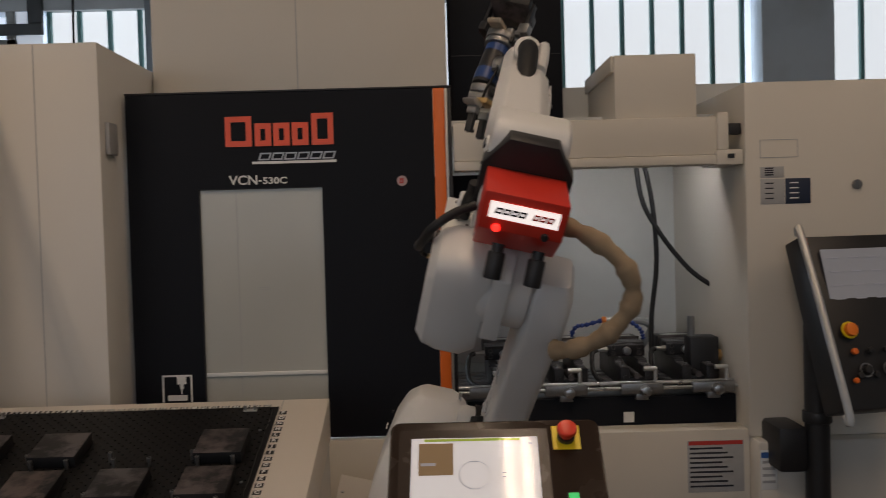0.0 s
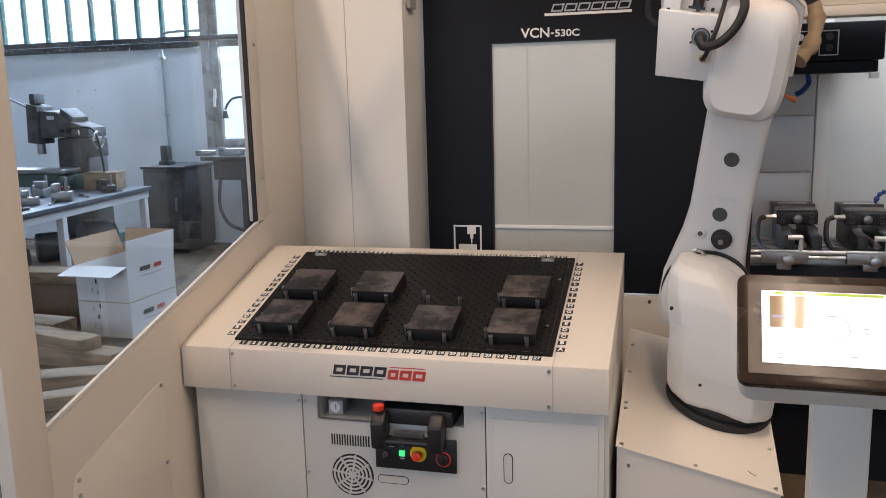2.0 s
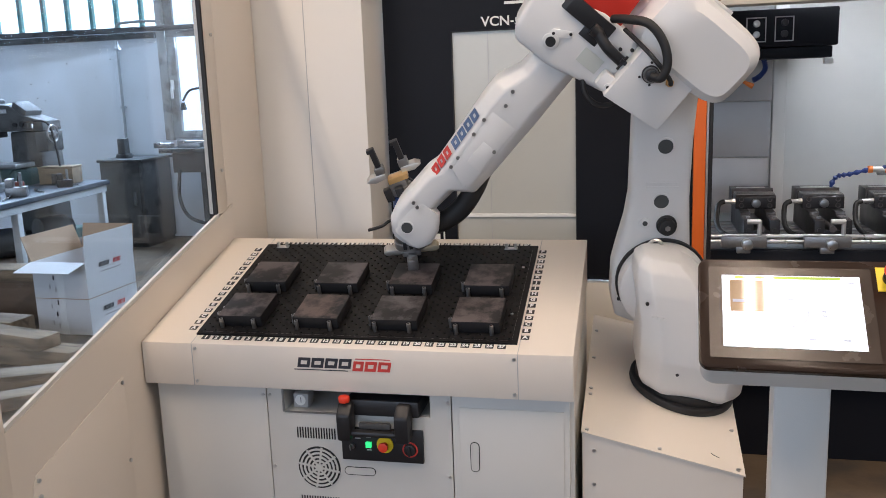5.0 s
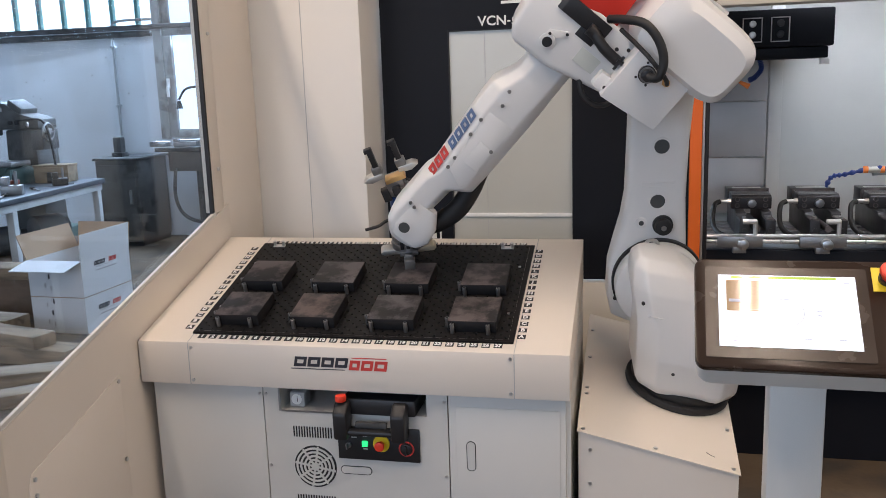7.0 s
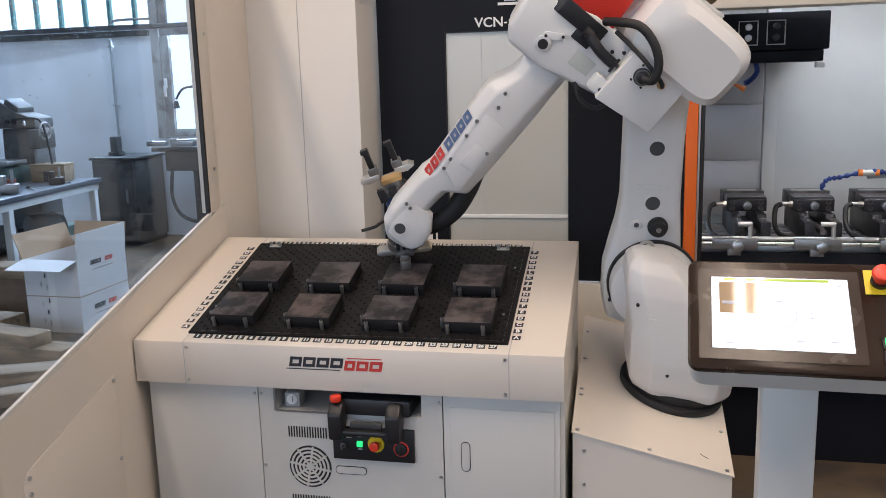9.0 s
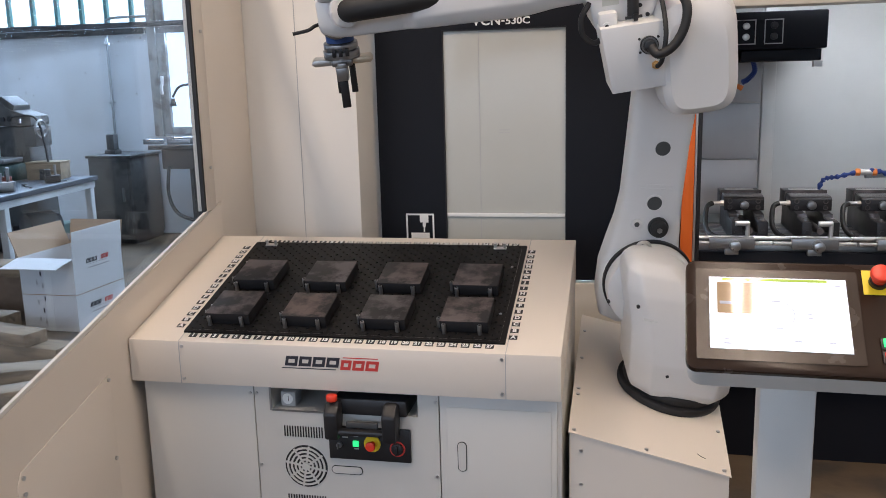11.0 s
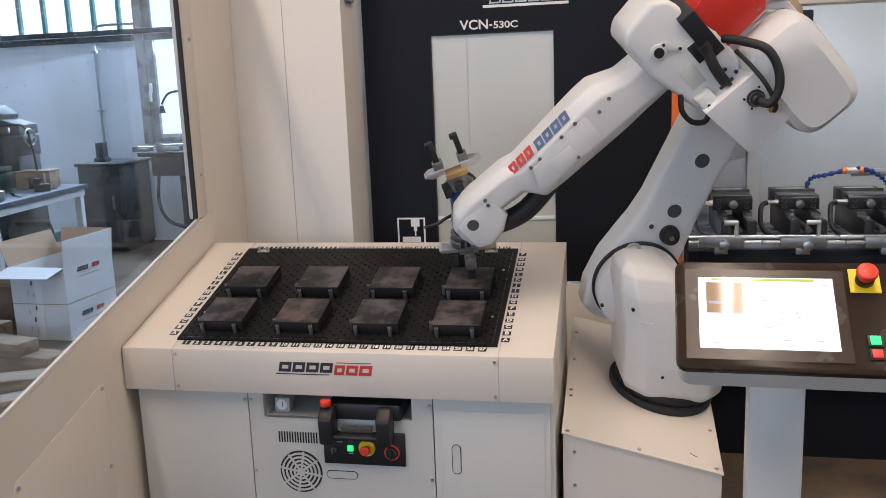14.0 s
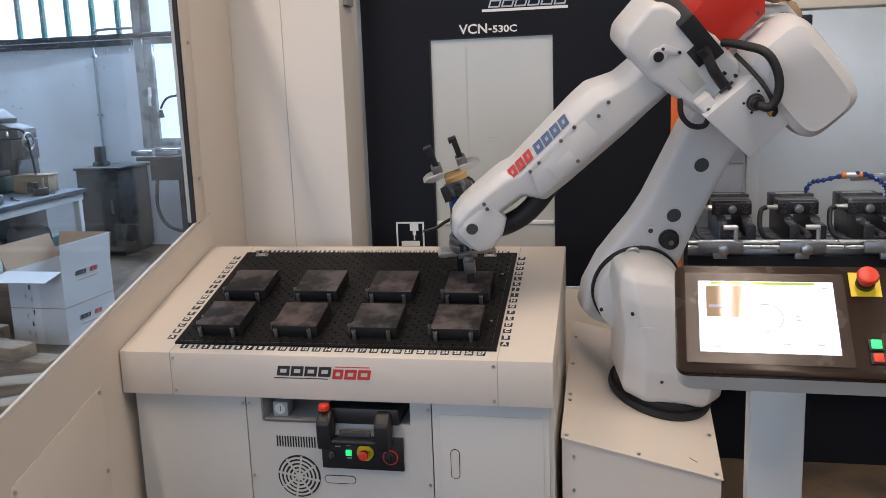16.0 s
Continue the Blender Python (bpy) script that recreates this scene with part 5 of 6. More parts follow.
part("body", bm_platform(1.292, 1.800, 0.006, 0.86, -0.004, None), CREAM, plat)
part("mounting_plate", bm_platform(1.288, 1.806, 0.0, 0.86, 0.0, -0.0038), CREAM, plat, "slanted cream top plate")
part("foot", bm_span((1.31, 0.03, 0.0), (1.78, 0.84, 0.02)), BLACK, plat)
for x, y in ((1.306, 0.02), (1.306, 0.24), (1.306, 0.28), (1.306, 0.5), (1.306, 0.72), (1.54, 0.02), (1.785, 0.02), (1.785, 0.24), (1.785, 0.42)):
    part("screw", bm_cyl(0.007, 0.006, (x, y, zp(x, y) + 0.001), "Z", 10), STEEL, plat)
part("scratch", bm_tube([(1.705, 0.075, zp(1.705, 0.075) + 0.0005), (1.715, 0.066, zp(1.715, 0.066) + 0.0005), (1.73, 0.06, zp(1.73, 0.06) + 0.0005)], 0.0012, 6, 3), DARK_LOGO, plat, "short dark scratch")
for z in (0.5, 0.62):
    part("screw", bm_cyl(0.006, 0.005, (1.33, 0.004, z - 0.05), "Y", 10), STEEL, plat)

# ---- touch panel on its post ----
hmi = thing("touch_panel", "dark-framed touch panel with lit screen on a pale steel post", "control panel", pose(1.777, -0.852, 0, 0, 0, -2))
part("post", bm_span((-0.02, 0.075, 0.0), (0.098, 0.155, 1.17), 0.006), GREY_PAINT, hmi)
part("foot_plate", bm_span((-0.12, -0.1, 0.0), (0.25, 0.35, 0.012), 0.003), GREY_PAINT, hmi)
FACE = pose(0.0, 0.0, 1.285, 44, 0, 0)


def bm_plate(x0, x1, y0, y1, z0, z1, r=0.02, bevel=0.0):
    """A flat plate with rounded corners."""
    pts = []
    for cx, cy, a in ((x1 - r, y1 - r, 0), (x0 + r, y1 - r, 90), (x0 + r, y0 + r, 180), (x1 - r, y0 + r, 270)):
        pts += [(cx + r * math.cos(radians(a + k * 18)), cy + r * math.sin(radians(a + k * 18))) for k in range(6)]
    return bm_prism(pts, z1 - z0, "Z", z0, bevel)


part("housing", bm_plate(-0.180, 0.270, -0.136, 0.126, -0.075, -0.018, 0.03), GREY_PAINT, hmi, "pale rear housing", FACE)
part("bezel", bm_plate(-0.1855, 0.275, -0.1375, 0.131, -0.0178, 0.0, 0.022, 0.004), HMI_BROWN, hmi, "dark glossy bezel", FACE)
part("panel_edge", bm_plate(-0.164, 0.160, -0.114, 0.108, 0.0004, 0.0022, 0.004), HMI_BROWN, hmi, "", FACE)
scr = part("screen", bm_span((-0.137, -0.0885, 0.0024), (0.137, 0.0865, 0.0034)), SCREEN, hmi, "lit white touch screen", FACE)
part("screen_bar", bm_span((-0.11, 0.078, 0.0036), (0.10, 0.084, 0.0042)), SCREEN_GREEN, scr)
part("screen_block", bm_span((-0.121, -0.004, 0.0036), (-0.046, 0.073, 0.0042)), SCREEN_BROWN, scr)
part("screen_button", bm_span((-0.116, 0.018, 0.0044), (-0.084, 0.025, 0.0050)), SCREEN_GREY, scr)
part("screen_dial", bm_ring(0.032, 0.034, 0.0006, (0, 0, 0)), SCREEN_GREY, scr, at=pose(-0.001, -0.004, 0.0036, 90, 0, 0))
for w, x, y in ((0.012, -0.001, 0.028), (0.010, 0.062, 0.0), (0.010, 0.062, -0.01), (0.014, -0.1, -0.066), (0.014, 0.035, -0.066), (0.014, 0.1, -0.066), (0.02, -0.1, -0.076), (0.012, 0.12, 0.07)):
    part("screen_mark", bm_box((w, 0.003, 0.0006), (x, y, 0.0039)), SCREEN_GREY, scr)
est = part("stop_plate", bm_span((0.170, 0.054, 0.0004), (0.230, 0.113, 0.0024)), YELLOW, hmi, "yellow emergency stop plate", FACE)
part("stop_button", joined(bm_cyl(0.014, 0.02, (0.2, 0.084, 0.016), "Z", 20), bm_cyl(0.0215, 0.016, (0.2, 0.084, 0.034), "Z", 30, bevel=0.006)), RED_BUTTON, est, "red emergency stop button")
part("collar", bm_cyl(0.019, 0.010, (0.2, 0.084, 0.0078), "Z", 24), BLACK, est)
for y, m, lab in ((-0.061, GREEN_LIT, "lit green push button"), (-0.092, RED_BUTTON, "red push button")):
    b = part("button_frame", bm_span((0.189, y - 0.013, 0.0004), (0.217, y + 0.013, 0.004), 0.001), BLACK, hmi, "", FACE)
    part("button", bm_span((0.193, y - 0.010, 0.0042), (0.213, y + 0.010, 0.008), 0.002), m, b, lab)

# ---- robot arm ----


def bm_facet(stations, axis="X", cut=0.38):
    """Eight-sided sections (along, centre a, centre b, half a, half b) joined into one faceted casting with softened edges."""
    bm = bmesh.new()
    rings = []
    for s, ca, cb, ha, hb in stations:
        ring = []
        for p, q in ((1, 1 - cut), (1 - cut, 1), (-1 + cut, 1), (-1, 1 - cut), (-1, -1 + cut), (-1 + cut, -1), (1 - cut, -1), (1, -1 + cut)):
            a, b = ca + ha * p, cb + hb * q
            ring.append(bm.verts.new({"X": (s, a, b), "Z": (a, b, s), "Y": (a, s, b)}[axis]))
        rings.append(ring)
    for p, q in zip(rings, rings[1:]):
        for k in range(8):
            bm.faces.new((p[k], p[(k + 1) % 8], q[(k + 1) % 8], q[k]))
    bm.faces.new(rings[0][::-1])
    bm.faces.new(rings[-1])
    bmesh.ops.recalc_face_normals(bm, faces=bm.faces)
    bmesh.ops.bevel(bm, geom=bm.edges[:], offset=0.008, segments=2, affect="EDGES", profile=0.5)
    return bm


def bm_loft(stations, axis="X", seg=28, power=3.2):
    """Rounded-box sections (along, centre a, centre b, half a, half b) joined into one body with domed ends."""
    bm = bmesh.new()
    rings = []
    for s, ca, cb, ha, hb in stations:
        ring = []
        for k in range(seg):
            t = 2 * math.pi * (k + 0.5) / seg
            c, d = math.cos(t), math.sin(t)
            a = ca + ha * math.copysign(abs(c) ** (2 / power), c)
            b = cb + hb * math.copysign(abs(d) ** (2 / power), d)
            ring.append(bm.verts.new({"X": (s, a, b), "Z": (a, b, s), "Y": (a, s, b)}[axis]))
        rings.append(ring)
    for p, q in zip(rings, rings[1:]):
        for k in range(seg):
            bm.faces.new((p[k], p[(k + 1) % seg], q[(k + 1) % seg], q[k]))
    bm.faces.new(rings[0][::-1])
    bm.faces.new(rings[-1])
    bmesh.ops.recalc_face_normals(bm, faces=bm.faces)
    return bm


ROBOT_POSE = Matrix(((-0.9744, 0.0111, 0.2246, BASE[0]), (-0.0530, -0.9820, -0.1811, BASE[1]), (0.2186, -0.1883, 0.9575, BASE[2]), (0, 0, 0, 1)))
ROBOT_POSE = Matrix.LocRotScale(ROBOT_POSE.translation, ROBOT_POSE.to_quaternion(), None) @ pose(0, 0, 0, -0.7, 0, 0)
robot = thing("industrial_robot", "white six-axis robot arm with red rear box on a slanted pedestal", "robot", ROBOT_POSE)
YA = -0.06          # lateral place of the forearm's axis
ZA = 0.255          # its height over the elbow

part("base", joined(bm_cyl(0.19, 0.03, (-0.02, 0, 0.016), "Z", 48, bevel=0.008), bm_cyl(0.175, 0.035, (-0.02, 0, 0.045), "Z", 48, bevel=0.008)), RUBBER, robot, "black round robot base")

# first axis: the white shoulder housing
turret = part("shoulder", bm_facet([(0.050, -0.02, 0.015, 0.165, 0.145), (0.085, -0.015, 0.02, 0.182, 0.160), (0.20, 0.006, 0.03, 0.186, 0.175), (0.30, 0.037, 0.03, 0.173, 0.165), (0.43, 0.115, 0.030, 0.142, 0.140),
                                    (0.495, 0.160, 0.030, 0.105, 0.110), (0.528, 0.180, 0.030, 0.068, 0.070)], "Z", 0.36), ROBOT_WHITE, robot, "white faceted shoulder housing")
part("gasket", bm_cyl(0.166, 0.02, (0.122, -0.122, 0.355), "Y", 48), RUBBER, turret, "black joint gasket")
part("joint_disc", bm_cyl(0.158, 0.09, (0.122, -0.09, 0.355), "Y", 48, bevel=0.01), ROBOT_WHITE, turret)
part("eye_bolt", joined(bm_tube([(0.192 + 0.022 * math.cos(a), -0.049, 0.515 + 0.022 * math.sin(a)) for a in [k * math.pi / 8 for k in range(17)]], 0.0065, 8, 2), bm_cyl(0.014, 0.03, (0.192, -0.049, 0.485), "Z", 14)), STEEL, turret, "steel lifting eye")
part("eye_block", bm_box((0.07, 0.06, 0.03), (0.17, 0.06, 0.508), 0.006), ROBOT_WHITE, turret)
part("cover_seam", joined(bm_box((0.05, 0.004, 0.004), (0.17, 0.195, 0.36)), bm_box((0.16, 0.12, 0.006), (0.02, 0.09, 0.062))), ROBOT_WHITE, turret)
for x, y, z in ((0.22, 0.185, 0.40), (0.30, 0.10, 0.36), (-0.11, 0.16, 0.09), (0.06, 0.195, 0.16)):
    part("screw", bm_cyl(0.006, 0.008, (x, y, z), "Y", 10), BLACK, turret)

# second axis: the upper arm
upper = part("upper_arm", bm_loft([(-0.15, 0.02, -0.20, 0.07, 0.045), (-0.12, 0.03, -0.20, 0.115, 0.062), (-0.04, 0.027, -0.20, 0.137, 0.07), (0.08, 0.024, -0.20, 0.138, 0.07), (0.17, 0.015, -0.20, 0.128, 0.07), (0.26, 0.008, -0.20, 0.114, 0.068),
                                   (0.35, 0.006, -0.20, 0.105, 0.066), (0.55, 0.008, -0.20, 0.104, 0.066), (0.75, 0.006, -0.20, 0.108, 0.066), (0.92, 0.0, -0.20, 0.115, 0.066), (1.02, 0.0, -0.20, 0.10, 0.062), (1.07, 0.0, -0.20, 0.06, 0.045)], "Z", 36, 6.0), ROBOT_WHITE, robot, "white tapered upper arm")
# shallow ports; the dark floor colour paints the shade of their depth
for x, z, r in ((0.002, 0.343, 0.026), (0.0, 0.545, 0.026)):
    h = part("port", bm_ring(r, r + 0.006, 0.004, (0, 0, 0), 28), ROBOT_WHITE, upper, "round port in the arm", pose(x, -0.1335, z, 0, 0, 180))
    part("port_floor", bm_cyl(r, 0.003, (0, -0.0003, 0), "Y", 28), mat("port_shade", (0.06, 0.065, 0.065), 0.6) if z < 0.4 else bpy.data.materials["port_shade"], h)
cap = part("end_stop", joined(bm_cyl(0.036, 0.02, (-0.02, -0.122, 0.257), "Y", 28, bevel=0.004), bm_cyl(0.030, 0.03, (-0.02, -0.105, 0.257), "Y", 28, bevel=0.005)), RUBBER, upper, "black rubber stop")
part("stop_screw", bm_cyl(0.010, 0.008, (-0.02, -0.090, 0.257), "Y", 6), STEEL_MID, cap)
part("lug", joined(bm_cyl(0.020, 0.01, (0.055, -0.13, 0.262), "Y", 24, bevel=0.003)), ROBOT_WHITE, upper)
# flat disc, coloured dark for the shade inside the hole
part("lug_hole", bm_cyl(0.009, 0.003, (0.055, -0.1245, 0.262), "Y", 16), bpy.data.materials["port_shade"], upper)
part("cast_marks", joined(*[bm_box((0.018, 0.003, 0.008), (-0.045 + 0.024 * k, -0.1335, 0.395 + 0.014 * j)) for k in range(5) for j in range(2)]), ROBOT_WHITE, upper)

# third axis: elbow unit with motor, sheet-metal box and the red rear box
elbow = part("elbow_housing", bm_prism([(0.15, 0.40), (0.19, 0.43), (0.30, 0.415), (0.335, 0.385), (0.335, 0.25), (0.315, 0.17), (0.29, 0.05), (0.14, 0.04), (0.10, 0.10), (0.10, 0.22)], 0.225, "Y", -0.165, 0.018, 3), ROBOT_WHITE, robot, "white elbow casting")
part("elbow_hub", bm_cyl(0.115, 0.16, (0.0, -0.06, 0.0), "Y", 40, bevel=0.012), ROBOT_WHITE, elbow)
part("elbow_web", bm_prism([(-0.11, 0.02), (-0.06, 0.11), (0.14, 0.20), (0.20, 0.06), (0.10, -0.10), (-0.05, -0.10)], 0.13, "Y", -0.128, 0.02, 3), ROBOT_WHITE, elbow)
part("motor_cover", bm_loft([(-0.02, 0.0, -0.045, 0.105, 0.165), (0.02, 0.0, -0.05, 0.122, 0.182), (0.09, 0.0, -0.05, 0.122, 0.182), (0.135, 0.003, -0.055, 0.112, 0.168), (0.16, 0.008, -0.065, 0.085, 0.135)], "Y", 44, 4.2), ROBOT_WHITE, elbow, "large white motor cover")
part("motor_bracket", bm_prism([(0.05, 0.13), (0.02, 0.155), (-0.06, 0.16), (-0.125, 0.11), (-0.135, -0.10), (-0.115, -0.10), (-0.11, 0.09), (-0.06, 0.135), (0.04, 0.11)], 0.05, "Y", -0.075, 0.005), ROBOT_WHITE, elbow)
box = part("connector_box", bm_prism([(0.286, 0.075), (0.265, -0.124), (0.098, -0.120), (0.098, 0.075)], 0.15, "Y", -0.005, 0.003), ROBOT_WHITE, elbow, "folded white sheet-metal box")
part("connector", joined(bm_cyl(0.027, 0.012, (0.148, 0.151, 0.010), "Y", 28, bevel=0.002), bm_cyl(0.018, 0.03, (0.148, 0.165, 0.010), "Y", 22, bevel=0.004)), BLACK, box, "black round connector")
part("connector_ring", bm_ring(0.019, 0.024, 0.003, (0, 0, 0), 24), STEEL_MID, box, "", pose(0.148, 0.158, 0.010, 0, 0, 180))
part("air_fitting", joined(bm_cyl(0.013, 0.008, (0.132, 0.149, -0.052), "Y", 6), bm_cyl(0.008, 0.022, (0.132, 0.16, -0.052), "Y", 14)), BRASS, box, "brass air fitting")
for x, z in ((0.175, 0.03), (0.12, 0.03), (0.175, -0.01)):
    part("screw", bm_cyl(0.004, 0.003, (x, 0.1465, z), "Y", 8), BLACK, box)
part("cable", bm_tube([(0.148, 0.18, 0.010), (0.13, 0.20, -0.01), (0.085, 0.20, 0.01), (0.05, 0.19, 0.06), (0.04, 0.17, 0.12), (0.07, 0.12, 0.165), (0.10, 0.06, 0.19)], 0.0135, 12), RUBBER, elbow, "thick black cable")
part("cable", bm_tube([(0.132, 0.17, -0.052), (0.12, 0.19, -0.03), (0.105, 0.19, 0.04), (0.10, 0.15, 0.10), (0.10, 0.10, 0.15)], 0.007, 10), RUBBER, elbow, "thin black cable")
part("cable_plug", joined(bm_tube([(0.16, 0.075, 0.20), (0.175, 0.085, 0.15), (0.18, 0.085, 0.085)], 0.017, 12), bm_cyl(0.02, 0.03, (0.16, 0.072, 0.21), "Z", 14)), BLACK, elbow, "black cable plug")
part("cable_tie", joined(bm_box((0.05, 0.006, 0.008), (0.18, 0.10, 0.088)), bm_box((0.012, 0.01, 0.02), (0.175, 0.105, 0.088))), BLACK, elbow)
part("recess_plate", bm_span((0.215, 0.0605, 0.125), (0.265, 0.0625, 0.20), 0.001), mat("pale_green_recess", (0.52, 0.54, 0.50), 0.5), elbow)
part("dark_slot", bm_span((0.155, 0.0605, 0.18), (0.20, 0.0635, 0.245), 0.001), BLACK, elbow)
arm_plate = part("bolted_plate", joined(bm_cyl(0.026, 0.008, (0.27, 0.064, 0.297), "Y", 28, bevel=0.002), bm_prism([(0.262, 0.315), (0.235, 0.315), (0.205, 0.262), (0.222, 0.252), (0.25, 0.29), (0.262, 0.285)], 0.006, "Y", 0.0605, 0.001)), ROBOT_WHITE, elbow)
part("plate_bolt", bm_cyl(0.016, 0.006, (0.27, 0.07, 0.297), "Y", 20), BLACK, arm_plate, "black socket bolt")
for x, z in ((0.245, 0.306), (0.215, 0.262)):
    part("screw", bm_cyl(0.005, 0.004, (x, 0.069, z), "Y", 8), BLACK, arm_plate)
part("lug", joined(bm_box((0.055, 0.05, 0.055), (0.255, 0.085, 0.085), 0.008), bm_cyl(0.012, 0.006, (0.262, 0.112, 0.075), "Y", 16)), ROBOT_WHITE, elbow)
part("screw", bm_cyl(0.006, 0.004, (0.262, 0.1165, 0.075), "Y", 10), BLACK, elbow)
for x, z in ((0.155, 0.115), (0.135, 0.085)):
    part("screw", bm_cyl(0.006, 0.008, (x, 0.072, z), "Y", 10), BLACK, elbow)
part("wire_loop", bm_tube([(0.30, 0.05, 0.14), (0.33, 0.06, 0.10), (0.33, 0.06, 0.05), (0.30, 0.06, 0.02), (0.27, 0.05, 0.03)], 0.009, 8), RUBBER, elbow)
part("rear_hood", bm_prism([(-0.13, 0.0), (-0.13, 0.16), (-0.07, 0.25), (0.07, 0.25), (0.13, 0.16), (0.13, 0.0)], 0.055, "X", 0.0, 0.004), BLACK, elbow, "black hood", pose(0.115, YA, 0.165, 0, 0, 0))
red = part("red_box", bm_prism([(0.119, 0.155), (0.140, 0.312), (-0.098, 0.376), (-0.116, 0.272), (-0.046, 0.168)], 0.225, "Y", YA - 0.1125, 0.004), RED, elbow, "red sheet-metal rear box")
sign_at = pose(-0.1085, YA, 0.330, 80.5, 0, -90)
part("sign", bm_box((0.185, 0.046, 0.003), (0, 0, 0.001)), SIGN_LIT, red, "lit white sign", sign_at)
part("sign_mark", slab_letters([0.018] * 4, 0.017, 0.3), DARK_LOGO, red, "dark half of the sign's mark", sign_at @ pose(-0.038, 0.0, 0.0028))
part("sign_mark", slab_letters([0.016] * 3, 0.017, 0.3), RED_LOGO, red, "red half of the sign's mark", sign_at @ pose(0.048, 0.0, 0.0028))
part("warning_lamp", bm_cyl(0.011, 0.012, (-0.1165, YA + 0.065, 0.279), "X", 18, bevel=0.003), RED_LIT, red, "lit red lamp")
part("sensor", bm_cyl(0.011, 0.012, (-0.1165, YA - 0.065, 0.279), "X", 18, bevel=0.003), BLACK, red)
for y in (YA + 0.045, YA - 0.065):
    part("camera_tube", joined(bm_cyl(0.024, 0.075, (0, 0, -0.05), "Z", 22, bevel=0.004), bm_cyl(0.017, 0.03, (0, 0, -0.005), "Z", 18)), BLACK, red, "black camera tube", pose(-0.098, y, 0.205, 0, 35, 0))
part("screw", bm_cyl(0.006, 0.004, (-0.03, YA + 0.114, 0.185), "Y", 10), STEEL, red)
part("screw", bm_cyl(0.006, 0.004, (0.09, YA + 0.114, 0.185), "Y", 10), STEEL, red)
part("sleeve", bm_tube([(0.05, YA - 0.11, 0.22), (-0.03, -0.26, 0.25), (-0.09, -0.36, 0.22), (-0.13, -0.40, 0.14), (-0.17, -0.36, 0.05), (-0.17, -0.29, -0.03), (-0.14, -0.24, -0.08)],
                       lambda u: 0.026 + 0.004 * math.sin(u * 40) + 0.002 * math.sin(u * 97), 14, 10), TAN_SLEEVE, elbow, "tan wrapped cable sleeve")

# fourth axis: the forearm, drawn about its own axis
fore = part("forearm", bm_facet([(0.30, 0, -0.026, 0.086, 0.074), (0.40, 0, -0.024, 0.088, 0.076), (0.485, 0, -0.006, 0.098, 0.096), (0.55, 0, -0.006, 0.098, 0.096), (0.74, 0, -0.013, 0.090, 0.089),
                                 (0.835, 0, -0.014, 0.086, 0.084), (0.875, 0, 0.022, 0.083, 0.060), (1.04, 0, 0.032, 0.080, 0.056), (1.10, 0, 0.018, 0.076, 0.058), (1.145, 0, 0.0, 0.056, 0.036)], "X", 0.40), ROBOT_WHITE, robot, "white faceted forearm")
part("fork_cheek", bm_loft([(0.97, 0.058, 0.0, 0.024, 0.05), (1.02, 0.060, -0.014, 0.026, 0.07), (1.08, 0.060, -0.020, 0.026, 0.075), (1.12, 0.058, -0.018, 0.022, 0.055), (1.135, 0.055, -0.015, 0.012, 0.03)], "X", 28, 3.0), ROBOT_WHITE, fore)
# flat disc, coloured dark for the shade inside the pivot hole
part("pivot_hole", bm_cyl(0.020, 0.004, (1.075, 0.0862, 0.012), "Y", 26), bpy.data.materials["port_shade"], fore, "pivot hole as a disc coloured dark for its depth")
part("pivot_ring", bm_ring(0.020, 0.025, 0.003, (0, 0, 0), 26), ROBOT_WHITE, fore, "", pose(1.075, 0.0858, 0.012, 0, 0, 180))
part("access_cover", bm_prism([(0.50, 0.01), (0.56, 0.04), (0.80, 0.022), (0.83, -0.045), (0.80, -0.062), (0.52, -0.055)], 0.004, "Y", 0.0935, 0.0015), ROBOT_WHITE, fore)
part("small_cover", bm_span((0.66, 0.097, -0.055), (0.75, 0.100, 0.0), 0.001), ROBOT_WHITE, fore)
for x, z in ((0.47, 0.03), (0.52, 0.018), (0.60, 0.044), (0.66, 0.040), (0.76, 0.03), (0.80, 0.028), (0.82, -0.045), (0.665, -0.05), (0.745, -0.05), (0.985, 0.05), (0.99, 0.03)):
    part("screw", bm_cyl(0.0065, 0.006, (x, 0.1 if x < 0.72 else 0.09, z), "Y", 10), STEEL_MID, fore)
part("logo", slab_letters([0.032] * 4, 0.036, 0.2), BLUE_LOGO, fore, "blue half of the printed logo", pose(0.668, 0.0725, 0.0705, -47, 4, -2))
part("logo", slab_letters([0.030] * 3, 0.036, 0.2), RED_LOGO, fore, "red half of the printed logo", pose(0.806, 0.0705, 0.0640, -47, 4, -2))
part("hose", bm_tube([(0.76, 0.0, -0.07), (0.84, 0.0, -0.095), (0.93, 0.0, -0.105), (1.01, 0.0, -0.085), (1.06, 0.0, -0.05)], 0.036, 16), RUBBER, fore, "thick black dress hose")
part("hose_flange", joined(bm_cyl(0.05, 0.02, (0, 0, 0), "Z", 28, bevel=0.004), *[bm_cyl(0.006, 0.026, (0.043 * math.cos(a), 0.043 * math.sin(a), 0), "Z", 8) for a in [k * math.pi / 3 for k in range(6)]]), ROBOT_WHITE, fore, "", pose(1.05, 0, -0.066, 0, 35, 0))

